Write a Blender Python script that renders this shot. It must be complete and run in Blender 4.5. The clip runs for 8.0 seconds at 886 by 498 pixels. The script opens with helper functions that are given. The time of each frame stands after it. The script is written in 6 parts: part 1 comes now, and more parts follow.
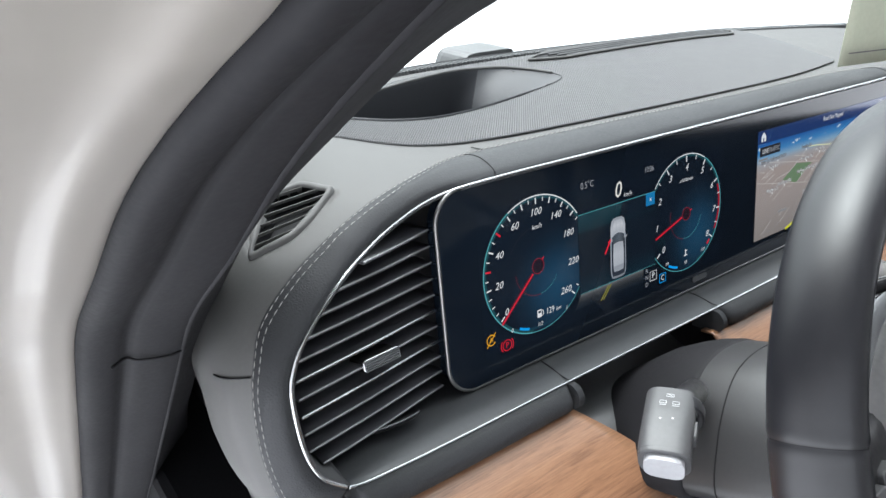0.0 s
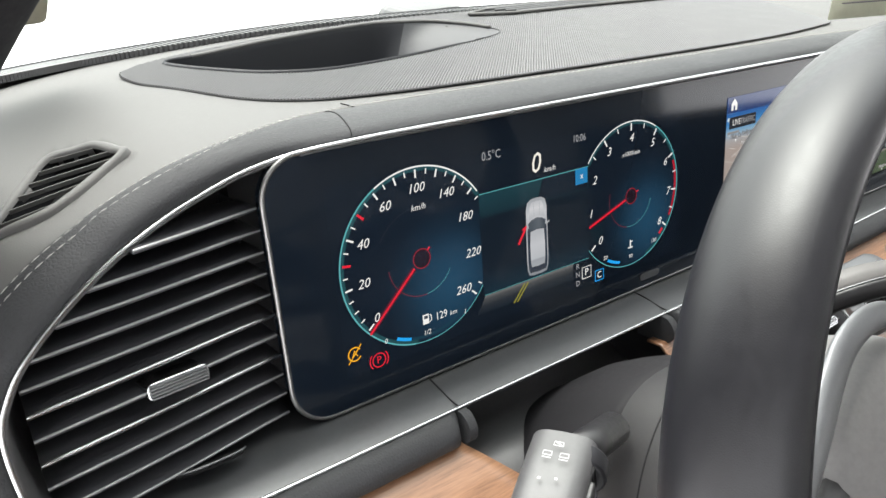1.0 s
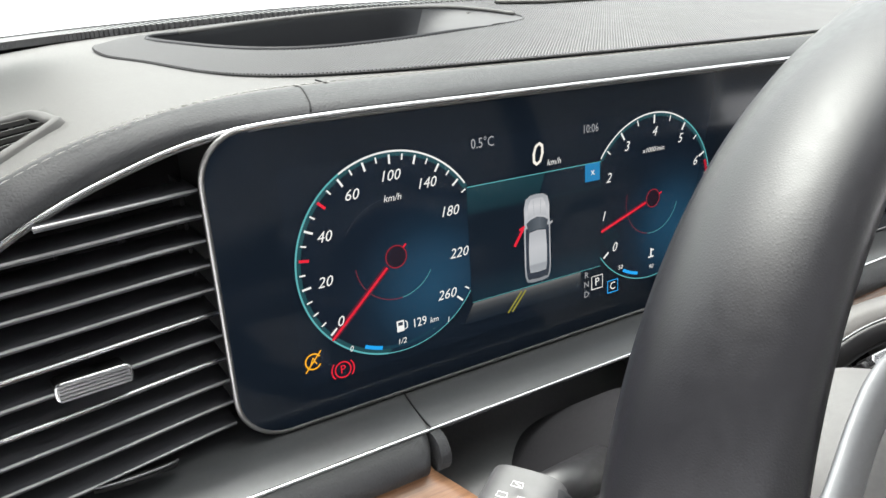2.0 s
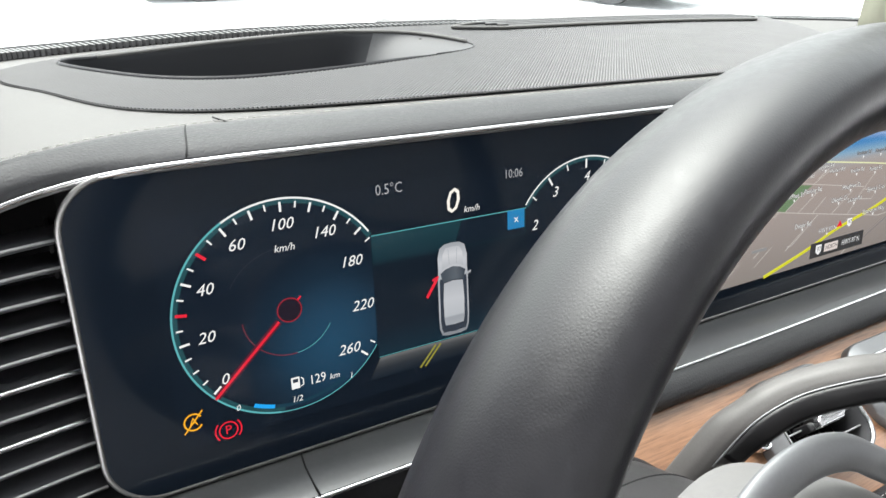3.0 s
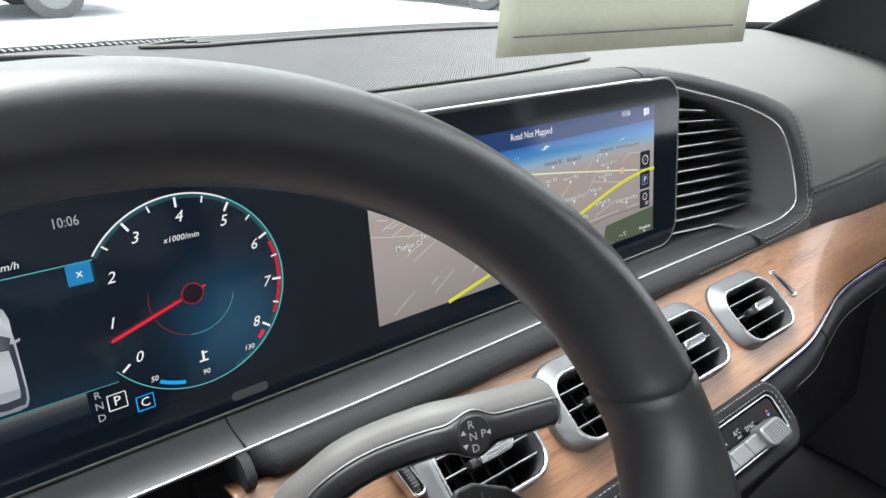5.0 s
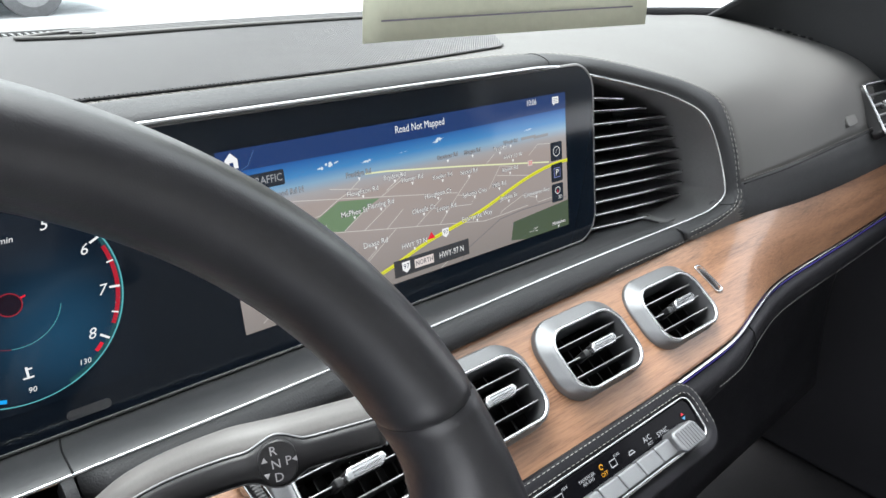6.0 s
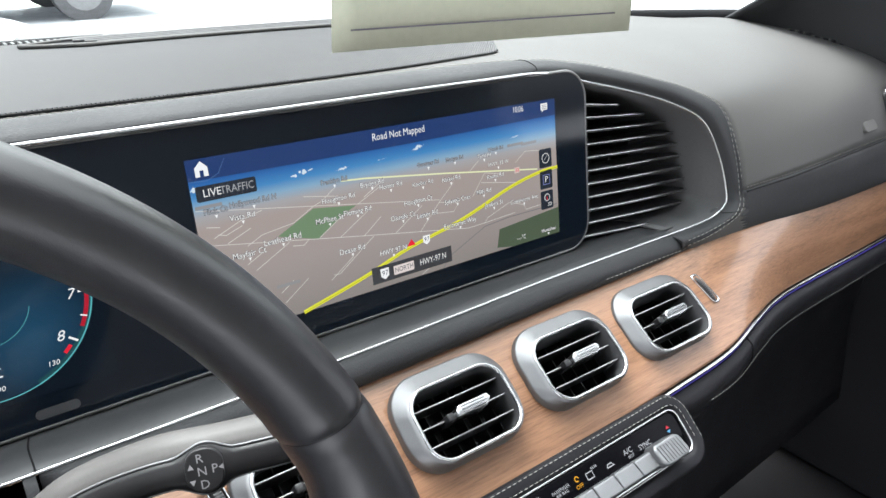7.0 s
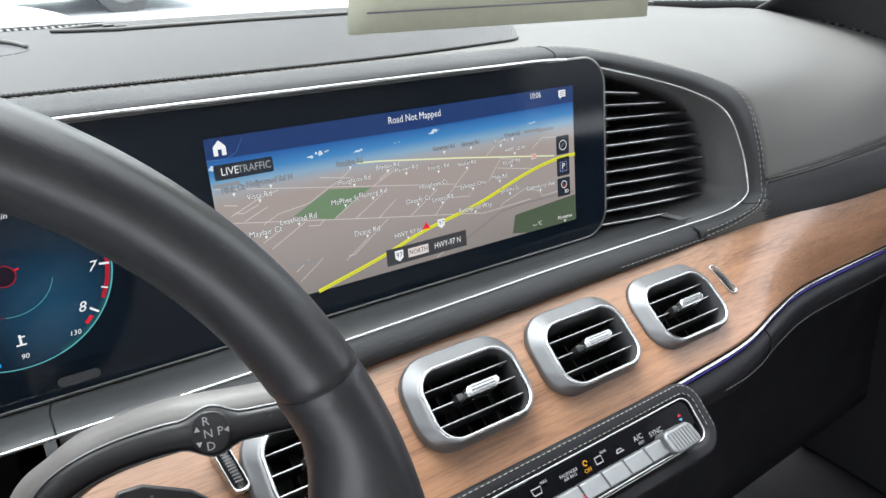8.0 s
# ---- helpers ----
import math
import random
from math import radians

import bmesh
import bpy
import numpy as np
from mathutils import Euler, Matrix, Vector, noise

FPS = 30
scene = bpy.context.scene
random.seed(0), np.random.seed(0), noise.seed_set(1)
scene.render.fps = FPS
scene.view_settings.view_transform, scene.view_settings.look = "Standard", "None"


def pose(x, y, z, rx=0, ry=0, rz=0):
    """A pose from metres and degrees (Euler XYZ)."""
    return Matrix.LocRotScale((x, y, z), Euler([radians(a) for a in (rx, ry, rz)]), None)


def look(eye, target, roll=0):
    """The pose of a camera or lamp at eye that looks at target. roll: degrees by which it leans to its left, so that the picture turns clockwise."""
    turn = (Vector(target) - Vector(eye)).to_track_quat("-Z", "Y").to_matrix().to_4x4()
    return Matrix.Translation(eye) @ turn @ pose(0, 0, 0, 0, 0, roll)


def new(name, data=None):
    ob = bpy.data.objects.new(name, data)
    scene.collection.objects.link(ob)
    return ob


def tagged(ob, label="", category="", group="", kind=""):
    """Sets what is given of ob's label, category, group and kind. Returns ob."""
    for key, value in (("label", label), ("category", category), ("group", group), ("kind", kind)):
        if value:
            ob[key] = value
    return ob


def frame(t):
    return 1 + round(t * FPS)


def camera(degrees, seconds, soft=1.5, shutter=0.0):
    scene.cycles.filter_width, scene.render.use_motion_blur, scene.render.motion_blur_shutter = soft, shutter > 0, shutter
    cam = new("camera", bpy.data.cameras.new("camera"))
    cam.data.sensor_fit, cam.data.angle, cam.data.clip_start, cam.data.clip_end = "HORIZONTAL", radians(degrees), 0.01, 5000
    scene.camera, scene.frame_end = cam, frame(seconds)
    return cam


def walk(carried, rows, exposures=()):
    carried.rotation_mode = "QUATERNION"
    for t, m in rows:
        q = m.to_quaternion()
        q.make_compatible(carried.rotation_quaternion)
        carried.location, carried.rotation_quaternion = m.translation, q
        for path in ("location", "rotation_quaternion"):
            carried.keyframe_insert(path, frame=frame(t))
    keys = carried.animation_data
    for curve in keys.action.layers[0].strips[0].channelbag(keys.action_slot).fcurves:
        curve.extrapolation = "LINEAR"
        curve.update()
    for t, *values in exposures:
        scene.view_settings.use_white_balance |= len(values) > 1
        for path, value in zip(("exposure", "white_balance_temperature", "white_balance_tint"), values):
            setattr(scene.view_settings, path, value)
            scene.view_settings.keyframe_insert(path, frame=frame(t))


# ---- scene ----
import random

T = Matrix.Translation((0, 0, 1.0)) @ Matrix.Rotation(radians(-10), 4, "X")   # dash frame: the display lies in its x-z plane
EXPO = 2.35
cam = camera(64.0, 8.0, soft=1.5, shutter=0.0)
PATH = [
    (0, (-0.637, -0.364, 0.232), (0.469, 1.191, -0.367), -5.3),
    (0.2, (-0.613, -0.345, 0.235), (0.529, 1.18, -0.373), -5.0),
    (0.5, (-0.577, -0.339, 0.22), (0.581, 1.171, -0.394), -4.8),
    (0.8, (-0.533, -0.332, 0.194), (0.594, 1.197, -0.433), -4.6),
    (1, (-0.502, -0.323, 0.19), (0.578, 1.236, -0.446), -4.5),
    (1.2, (-0.484, -0.326, 0.188), (0.566, 1.254, -0.445), -4.5),
    (2.3, (-0.428, -0.302, 0.162), (0.508, 1.366, -0.424), -3.3),
    (2.5, (-0.416, -0.302, 0.164), (0.521, 1.368, -0.414), -3.1),
    (3, (-0.385, -0.307, 0.177), (0.566, 1.356, -0.398), -2.2),
    (3.5, (-0.351, -0.321, 0.177), (0.637, 1.324, -0.388), -2.0),
    (4, (-0.326, -0.33, 0.172), (0.73, 1.274, -0.385), -2.6),
    (4.5, (-0.286, -0.35, 0.172), (0.848, 1.199, -0.39), -3.2),
    (5, (-0.225, -0.361, 0.175), (0.953, 1.151, -0.396), -4.1),
    (5.2, (-0.201, -0.363, 0.171), (0.983, 1.145, -0.4), -4.5),
    (6.3, (-0.126, -0.398, 0.161), (1.066, 1.096, -0.429), -4.8),
    (6.5, (-0.111, -0.407, 0.16), (1.039, 1.119, -0.429), -5.0),
    (7, (-0.115, -0.408, 0.165), (0.988, 1.158, -0.412), -5.1),
    (7.5, (-0.106, -0.415, 0.167), (0.963, 1.176, -0.402), -4.9),
    (8, (-0.111, -0.42, 0.158), (0.921, 1.19, -0.426), -4.8),
]
walk(cam, [(t, T @ look(eye, goal, roll)) for t, eye, goal, roll in PATH], [(0.0, EXPO + 0.08, 6150, 10), (0.6, EXPO + 0.32, 6550, 10), (1.1, EXPO + 0.38, 6650, 10), (2.4, EXPO + 0.45, 6600, 10), (4.0, EXPO + 0.45, 6450, 10), (8.0, EXPO + 0.4, 6300, 10)])

# ---- light: overcast winter sky ----
world = bpy.data.worlds.new("sky")
scene.world = world
world.use_nodes = True
wn, wl = world.node_tree.nodes, world.node_tree.links
sky = wn.new("ShaderNodeTexSky")
sky.sky_type, sky.sun_disc = "NISHITA", False
sky.sun_elevation, sky.sun_rotation, sky.dust_density, sky.air_density = radians(68), radians(0), 5.0, 1.5
grey = wn.new("ShaderNodeHueSaturation")
grey.inputs["Saturation"].default_value = 0.12
wl.new(sky.outputs["Color"], grey.inputs["Color"])
wl.new(grey.outputs["Color"], wn["Background"].inputs["Color"])
wn["Background"].inputs["Strength"].default_value = 0.15
sun = new("sun", bpy.data.lights.new("sun", "SUN"))
sun.data.energy, sun.data.angle, sun.data.color = 0.5, radians(50), (1.0, 0.97, 0.94)
sun.matrix_world = look((0, 0, 0), (0, -math.cos(radians(68)), -math.sin(radians(68))))


# ---- materials ----
def material(name, colour, rough=0.5, metal=0.0, scale=400.0, bump=0.0, bump_scale=None, vary=0.12, coat=0.0, emit=None, power=0.0, spec=0.5, dist=0.0005, voronoi=False):
    """A surface with colour variation at two scales and fine relief."""
    m = bpy.data.materials.new(name)
    m.use_nodes = True
    n, l = m.node_tree.nodes, m.node_tree.links
    b = n["Principled BSDF"]
    b.inputs["Base Color"].default_value = (*colour, 1)
    b.inputs["Roughness"].default_value, b.inputs["Metallic"].default_value = rough, metal
    b.inputs["Coat Weight"].default_value = coat
    b.inputs["Coat Roughness"].default_value = 0.08
    b.inputs["Specular IOR Level"].default_value = spec
    co = n.new("ShaderNodeTexCoord")
    if vary:
        mix = None
        for k, sc in enumerate((scale * 0.03, scale)):
            t = n.new("ShaderNodeTexNoise")
            t.inputs["Scale"].default_value, t.inputs["Detail"].default_value = sc, 4
            l.new(co.outputs["Object"], t.inputs["Vector"])
            r = n.new("ShaderNodeMapRange")
            r.inputs["From Min"].default_value, r.inputs["From Max"].default_value = 0.3, 0.7
            r.inputs["To Min"].default_value, r.inputs["To Max"].default_value = 1 - vary, 1 + vary
            l.new(t.outputs["Fac"], r.inputs["Value"])
            if mix is None:
                mix = r.outputs["Result"]
            else:
                q = n.new("ShaderNodeMath")
                q.operation = "MULTIPLY"
                l.new(mix, q.inputs[0])
                l.new(r.outputs["Result"], q.inputs[1])
                mix = q.outputs[0]
        s = n.new("ShaderNodeVectorMath")
        s.operation = "SCALE"
        s.inputs[0].default_value = colour
        l.new(mix, s.inputs["Scale"])
        l.new(s.outputs[0], b.inputs["Base Color"])
        q = n.new("ShaderNodeMath")
        q.operation = "MULTIPLY"
        q.inputs[1].default_value = rough
        l.new(mix, q.inputs[0])
        l.new(q.outputs[0], b.inputs["Roughness"])
    if bump:
        t = n.new("ShaderNodeTexVoronoi" if voronoi else "ShaderNodeTexNoise")
        t.inputs["Scale"].default_value = bump_scale or scale
        if voronoi:
            t.feature = "DISTANCE_TO_EDGE"
        l.new(co.outputs["Object"], t.inputs["Vector"])
        d = n.new("ShaderNodeBump")
        d.inputs["Strength"].default_value, d.inputs["Distance"].default_value = bump, dist
        l.new(t.outputs["Distance" if voronoi else "Fac"], d.inputs["Height"])
        l.new(d.outputs["Normal"], b.inputs["Normal"])
    if emit:
        b.inputs["Emission Color"].default_value = (*emit, 1)
        b.inputs["Emission Strength"].default_value = power
    return m


def glow(name, colour, power):
    """A lit patch of a display, under glossy cover glass."""
    return material(name, (0.005, 0.008, 0.013), 0.08, vary=0, spec=0.16, emit=colour, power=power)


def wood_material(name, axis):
    m = material(name, (0.3, 0.15, 0.075), 0.4, vary=0, coat=0.3)
    n, l = m.node_tree.nodes, m.node_tree.links
    b = n["Principled BSDF"]
    co = n.new("ShaderNodeTexCoord")
    mp = n.new("ShaderNodeMapping")
    mp.inputs["Scale"].default_value = (7, 150, 150)
    mp.inputs["Rotation"].default_value = (0, radians(axis), 0)
    l.new(co.outputs["Object"], mp.inputs["Vector"])
    fine = n.new("ShaderNodeTexNoise")
    fine.inputs["Scale"].default_value, fine.inputs["Detail"].default_value, fine.inputs["Roughness"].default_value = 6, 8, 0.7
    wide = n.new("ShaderNodeTexNoise")
    wide.inputs["Scale"].default_value, wide.inputs["Detail"].default_value, wide.inputs["Distortion"].default_value = 0.6, 3, 0.8
    for t in (fine, wide):
        l.new(mp.outputs["Vector"], t.inputs["Vector"])
    add = n.new("ShaderNodeMix")
    add.inputs["Factor"].default_value = 0.62
    l.new(wide.outputs["Fac"], add.inputs["A"])
    l.new(fine.outputs["Fac"], add.inputs["B"])
    ramp = n.new("ShaderNodeValToRGB")
    e = ramp.color_ramp.elements
    e[0].position, e[0].color = 0.33, (0.085, 0.039, 0.020, 1)
    e[1].position, e[1].color = 0.68, (0.310, 0.168, 0.093, 1)
    mid = ramp.color_ramp.elements.new(0.5)
    mid.color = (0.225, 0.115, 0.062, 1)
    l.new(add.outputs["Result"], ramp.inputs["Fac"])
    l.new(ramp.outputs["Color"], b.inputs["Base Color"])
    d = n.new("ShaderNodeBump")
    d.inputs["Strength"].default_value, d.inputs["Distance"].default_value = 0.25, 0.0003
    l.new(fine.outputs["Fac"], d.inputs["Height"])
    l.new(d.outputs["Normal"], b.inputs["Normal"])
    return m


M_TOP = material("grey_leather", (0.075, 0.074, 0.072), 0.66, spec=0.36, bump=0.3, bump_scale=1000, voronoi=True, dist=0.0004, vary=0.06)
M_LEATHER = material("black_leather", (0.029, 0.030, 0.032), 0.66, spec=0.26, bump=0.5, bump_scale=520, voronoi=True, dist=0.0006, vary=0.1)
M_LOWER = material("lower_dash_leather", (0.009, 0.009, 0.0115), 0.6, spec=0.25, bump=0.5, bump_scale=700, voronoi=True, dist=0.0006, vary=0.1)
M_RIM = material("wheel_leather", (0.0090, 0.0092, 0.0112), 0.38, spec=0.45, bump=0.12, bump_scale=1400, voronoi=True, dist=0.0003, vary=0.1)
M_SLAT = material("louvre_plastic", (0.055, 0.056, 0.061), 0.34, vary=0.06)
M_SOFT = material("soft_plastic", (0.06, 0.06, 0.062), 0.48, bump=0.15, bump_scale=1800, dist=0.0002, vary=0.08)
M_SHROUD = material("matt_black_shroud", (0.023, 0.023, 0.0235), 0.40, spec=0.5, bump=0.15, bump_scale=1800, dist=0.0002, vary=0.08)
# pale surface of the unseen walls that bounce fill light onto the dash
M_BOUNCE = material("pale_bounce_wall", (0.60, 0.58, 0.56), 0.8, spec=0.2, bump=0.3, bump_scale=400, vary=0.1)
M_BLACK = material("black_plastic", (0.012, 0.012, 0.013), 0.4, bump=0.1, bump_scale=2000, dist=0.0002, vary=0.1)
M_DARK = material("dark_recess", (0.006, 0.006, 0.007), 0.7, spec=0.2, vary=0.1)
M_LEDGE = material("anthracite_lacquer", (0.055, 0.057, 0.060), 0.33, metal=0.3, vary=0.05)
M_CHROME = material("satin_chrome", (0.60, 0.61, 0.62), 0.24, metal=1.0, vary=0.05)
M_SILVER = material("satin_silver", (0.205, 0.210, 0.218), 0.56, metal=1.0, vary=0.05, scale=900)
M_BEZEL = material("brushed_bezel", (0.22, 0.218, 0.215), 0.40, metal=1.0, vary=0.05, scale=900)
M_GLASS = material("display_cover", (0.005, 0.008, 0.013), 0.08, vary=0, spec=0.16)
M_STRIPGLASS = material("control_strip_gloss", (0.003, 0.003, 0.004), 0.12, vary=0, spec=0.05)
M_FABRIC = material("woven_backing", (0.035, 0.035, 0.036), 0.8, vary=0.1, scale=900)
M_CORD = material("woven_cord", (0.085, 0.085, 0.087), 0.7, bump=0.4, bump_scale=2500, dist=0.0002, vary=0.12, scale=1500)
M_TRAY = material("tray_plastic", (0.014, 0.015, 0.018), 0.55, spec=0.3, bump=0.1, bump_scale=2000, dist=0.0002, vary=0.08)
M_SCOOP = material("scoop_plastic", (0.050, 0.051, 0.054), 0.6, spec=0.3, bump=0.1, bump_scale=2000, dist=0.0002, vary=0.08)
M_SLATEDGE = material("slat_edge_satin", (0.34, 0.34, 0.35), 0.35, metal=0.6, vary=0.05)
M_HUB = material("hub_cover_plastic", (0.115, 0.113, 0.112), 0.5, bump=0.2, bump_scale=1500, dist=0.0002, vary=0.08)
M_SELECT = material("warm_grey_satin", (0.082, 0.079, 0.077), 0.45, spec=0.3, metal=0.0, vary=0.05, scale=900)
M_WOOD = wood_material("open_pore_walnut", 4)
M_THREAD = material("pale_thread", (0.30, 0.295, 0.28), 0.75, spec=0.2, vary=0.1, scale=3000)
M_RUBBER = material("black_rubber", (0.0150, 0.0147, 0.0162), 0.72, spec=0.12, bump=0.05, bump_scale=2500, dist=0.0002, vary=0.1)
M_PAINT = material("pearl_white_paint", (0.245, 0.226, 0.203), 0.45, coat=0.12, vary=0.04, scale=60)
# grey raised so the unseen roof and right wall bounce more fill
M_FILL_LINER = material("fill_headliner", (0.50, 0.50, 0.50), 0.9, bump=0.2, bump_scale=1500, vary=0.08)
M_SNOW = material("trodden_snow", (0.68, 0.69, 0.705), 0.7, bump=0.6, bump_scale=3.0, dist=0.05, vary=0.16, scale=8)
M_PAPER = material("cream_paper", (0.42, 0.43, 0.33), 0.8, bump=0.1, bump_scale=700, dist=0.0002, vary=0.04, scale=200)
M_PALE = material("pale_grey_plastic", (0.33, 0.33, 0.34), 0.4, vary=0.05)
M_INK = material("grey_ink", (0.12, 0.11, 0.13), 0.8, vary=0.1)
M_STRIP = material("violet_light_strip", (0.02, 0.02, 0.1), 0.3, vary=0, emit=(0.07, 0.05, 0.36), power=0.11)


# ---- building helpers ----
ORIGIN = {}


def W(x, y, z):
    """A level point (height over the dash datum) in the dash frame."""
    return T.inverted() @ Vector((x, y, 1.0 + z))


def thing(name, label, category, group="", at=(0, 0, 0), turn=None):
    """An Empty at a thing's base. at: in the dash frame, or in the world where turn is given."""
    ob = new(name)
    ob.empty_display_size = 0.02
    ob.matrix_world = (T if turn is None else turn) @ Matrix.Translation(at)
    ORIGIN[ob] = Vector(at)
    return tagged(ob, label, category, group)


def part(name, bm, mat, parent, label="", smooth=True, solid=0.0, bevel=0.0, kind=""):
    """Links a bmesh, given in the parent's frame before its origin was moved, as one mesh under a thing or part."""
    c = ORIGIN.get(parent, Vector((0, 0, 0)))
    bmesh.ops.translate(bm, verts=bm.verts, vec=-c)
    bmesh.ops.recalc_face_normals(bm, faces=bm.faces)
    me = bpy.data.meshes.new(name)
    bm.to_mesh(me)
    bm.free()
    me.materials.append(mat)
    if smooth:
        me.shade_smooth()
    ob = new(name, me)
    ob.parent = parent
    ORIGIN[ob] = c
    if solid:
        md = ob.modifiers.new("thickness", "SOLIDIFY")
        md.thickness, md.offset = solid, -1
    if bevel:
        md = ob.modifiers.new("edges", "BEVEL")
        md.width, md.segments, md.limit_method = bevel, 2, "ANGLE"
    if smooth and (bevel or not solid):
        md = ob.modifiers.new("weighted", "WEIGHTED_NORMAL")
        md.keep_sharp = True
    return tagged(ob, label, kind=kind)


def setting(name, bm, mat, label, category, smooth=False, solid=0.0, bevel=0.0):
    """A piece of the setting, in world coordinates."""
    ob = part(name, bm, mat, None, label, smooth, solid, bevel)
    return tagged(ob, label, category, kind="structure")


def spline(pts, n, closed=False):
    """n points evenly by parameter on a Catmull-Rom curve through pts."""
    pts = [Vector(p) for p in pts]
    k = len(pts)
    out = []
    for i in range(n):
        u = i / n * k if closed else i / (n - 1) * (k - 1)
        j = min(int(u), k - 1 if closed else k - 2)
        f = u - j
        g = (lambda q: pts[q % k]) if closed else (lambda q: pts[max(0, min(k - 1, q))])
        a, b, c, d = g(j - 1), g(j), g(j + 1), g(j + 2)
        out.append(0.5 * ((2 * b) + (c - a) * f + (2 * a - 5 * b + 4 * c - d) * f * f + (3 * b - a - 3 * c + d) * f ** 3))
    return out


def loft(rows, close_u=False, close_v=False, bm=None):
    """A skin through rows of equally many points."""
    bm = bm or bmesh.new()
    g = [[bm.verts.new(p) for p in r] for r in rows]
    nu, nv = len(g), len(g[0])
    for i in range(nu if close_u else nu - 1):
        for j in range(nv if close_v else nv - 1):
            bm.faces.new((g[i][j], g[(i + 1) % nu][j], g[(i + 1) % nu][(j + 1) % nv], g[i][(j + 1) % nv]))
    return bm


def caps(bm, rows):
    """Close a tube-like loft at both ends."""
    bm.verts.ensure_lookup_table()
    n = len(rows[0])
    bm.faces.new(bm.verts[:n])
    bm.faces.new(bm.verts[len(rows) * n - n:len(rows) * n])
    return bm


def tube(path, radius, closed=False, seg=8, squash=1.0, up=(0, -1, 0), square=1.0):
    """A round or oval cord along a path."""
    rows, k = [], len(path)
    for i, p in enumerate(path):
        a = path[(i - 1) % k] if closed or i else p
        b = path[(i + 1) % k] if closed or i < k - 1 else p
        d = (Vector(b) - Vector(a)).normalized()
        s = d.cross(Vector(up))
        s = s.normalized() if s.length > 1e-5 else d.orthogonal().normalized()
        v = s.cross(d)
        rows.append([Vector(p) + radius * (math.copysign(abs(math.cos(q)) ** square, math.cos(q)) * s + squash * math.copysign(abs(math.sin(q)) ** square, math.sin(q)) * v) for q in (2 * math.pi * j / seg for j in range(seg))])
    bm = loft(rows, closed, True)
    return bm if closed else caps(bm, rows)


def rounded(w, h, r, n=6):
    """Outline of a rounded rectangle, in the plane, centred."""
    out = []
    for cx, cy, a in ((w / 2 - r, h / 2 - r, 0), (r - w / 2, h / 2 - r, 90), (r - w / 2, r - h / 2, 180), (w / 2 - r, r - h / 2, 270)):
        out += [(cx + r * math.cos(radians(a + 90 * i / n)), cy + r * math.sin(radians(a + 90 * i / n))) for i in range(n + 1)]
    return out


def slab(outline, y0, y1, place=None):
    """A plate with the outline (x, z), from depth y0 (front) to y1; place maps (x, y, z) to the dash frame."""
    place = place or (lambda x, y, z: Vector((x, y, z)))
    bm = bmesh.new()
    f = [bm.verts.new(place(x, y0, z)) for x, z in outline]
    k = [bm.verts.new(place(x, y1, z)) for x, z in outline]
    bm.faces.new(f)
    bm.faces.new(k[::-1])
    n = len(f)
    for i in range(n):
        bm.faces.new((f[i], k[i], k[(i + 1) % n], f[(i + 1) % n]))
    return bm


def box(lo, hi, bm=None):
    bm = bm or bmesh.new()
    v = [bm.verts.new((x, y, z)) for x in (lo[0], hi[0]) for y in (lo[1], hi[1]) for z in (lo[2], hi[2])]
    for q in ((0, 1, 3, 2), (4, 6, 7, 5), (0, 4, 5, 1), (2, 3, 7, 6), (0, 2, 6, 4), (1, 5, 7, 3)):
        bm.faces.new([v[i] for i in q])
    return bm


def frame_at(origin, right, up):
    """Maps local (x right, y inward, z up) onto a plane in the dash frame."""
    o, r = Vector(origin), Vector(right).normalized()
    u = (Vector(up) - r * r.dot(Vector(up))).normalized()
    n = u.cross(r)
    return lambda x, y, z: o + r * x + n * y + u * z


def lift(bm, place):
    for v in bm.verts:
        v.co = place(*v.co)
    return bm


# ---- dashboard ----
# stations round the instrument pod: chrome line and outer seam of the leather brow, from lower left over the top to lower right
POD = [((-.484, -.030, -.0235), (-.506, -.012, -.058)), ((-.4995, -.030, -.009), (-.520, -.015, -.022)), ((-.5075, -.030, .013), (-.5255, -.015, .010)),
       ((-.5095, -.030, .046), (-.525, -.015, .045)), ((-.504, -.027, .062), (-.519, -.012, .068)), ((-.493, -.024, .076), (-.508, -.005, .085)),
       ((-.472, -.018, .092), (-.484, .000, .104)), ((-.446, -.010, .106), (-.455, .005, .119)), ((-.415, -.001, .117), (-.420, .012, .131)),
       ((-.378, .003, .1265), (-.375, .025, .138)), ((-.330, -.003, .131), (-.320, .043, .140)), ((-.200, -.003, .131), (-.200, .046, .140)),
       ((0, -.003, .131), (0, .043, .1395)), ((.200, -.003, .131), (.200, .043, .1395)), ((.285, .001, .1295), (.290, .035, .137)),
       ((.330, .002, .1185), (.340, .012, .130)), ((.371, -.012, .106), (.390, -.010, .115)), ((.410, -.024, .0915), (.440, -.025, .097)),
       ((.437, -.036, .073), (.468, -.035, .078)), ((.456, -.040, .040), (.478, -.045, .040)), ((.465, -.043, .005), (.4805, -.050, .003)),
       ((.464, -.042, -.008), (.477, -.052, -.009)), ((.450, -.038, -.0170), (.464, -.0525, -.0185)), ((.425, -.0335, -.0208), (.433, -.0490, -.0285)), ((.395, -.031, -.022), (.398, -.0435, -.0335))]
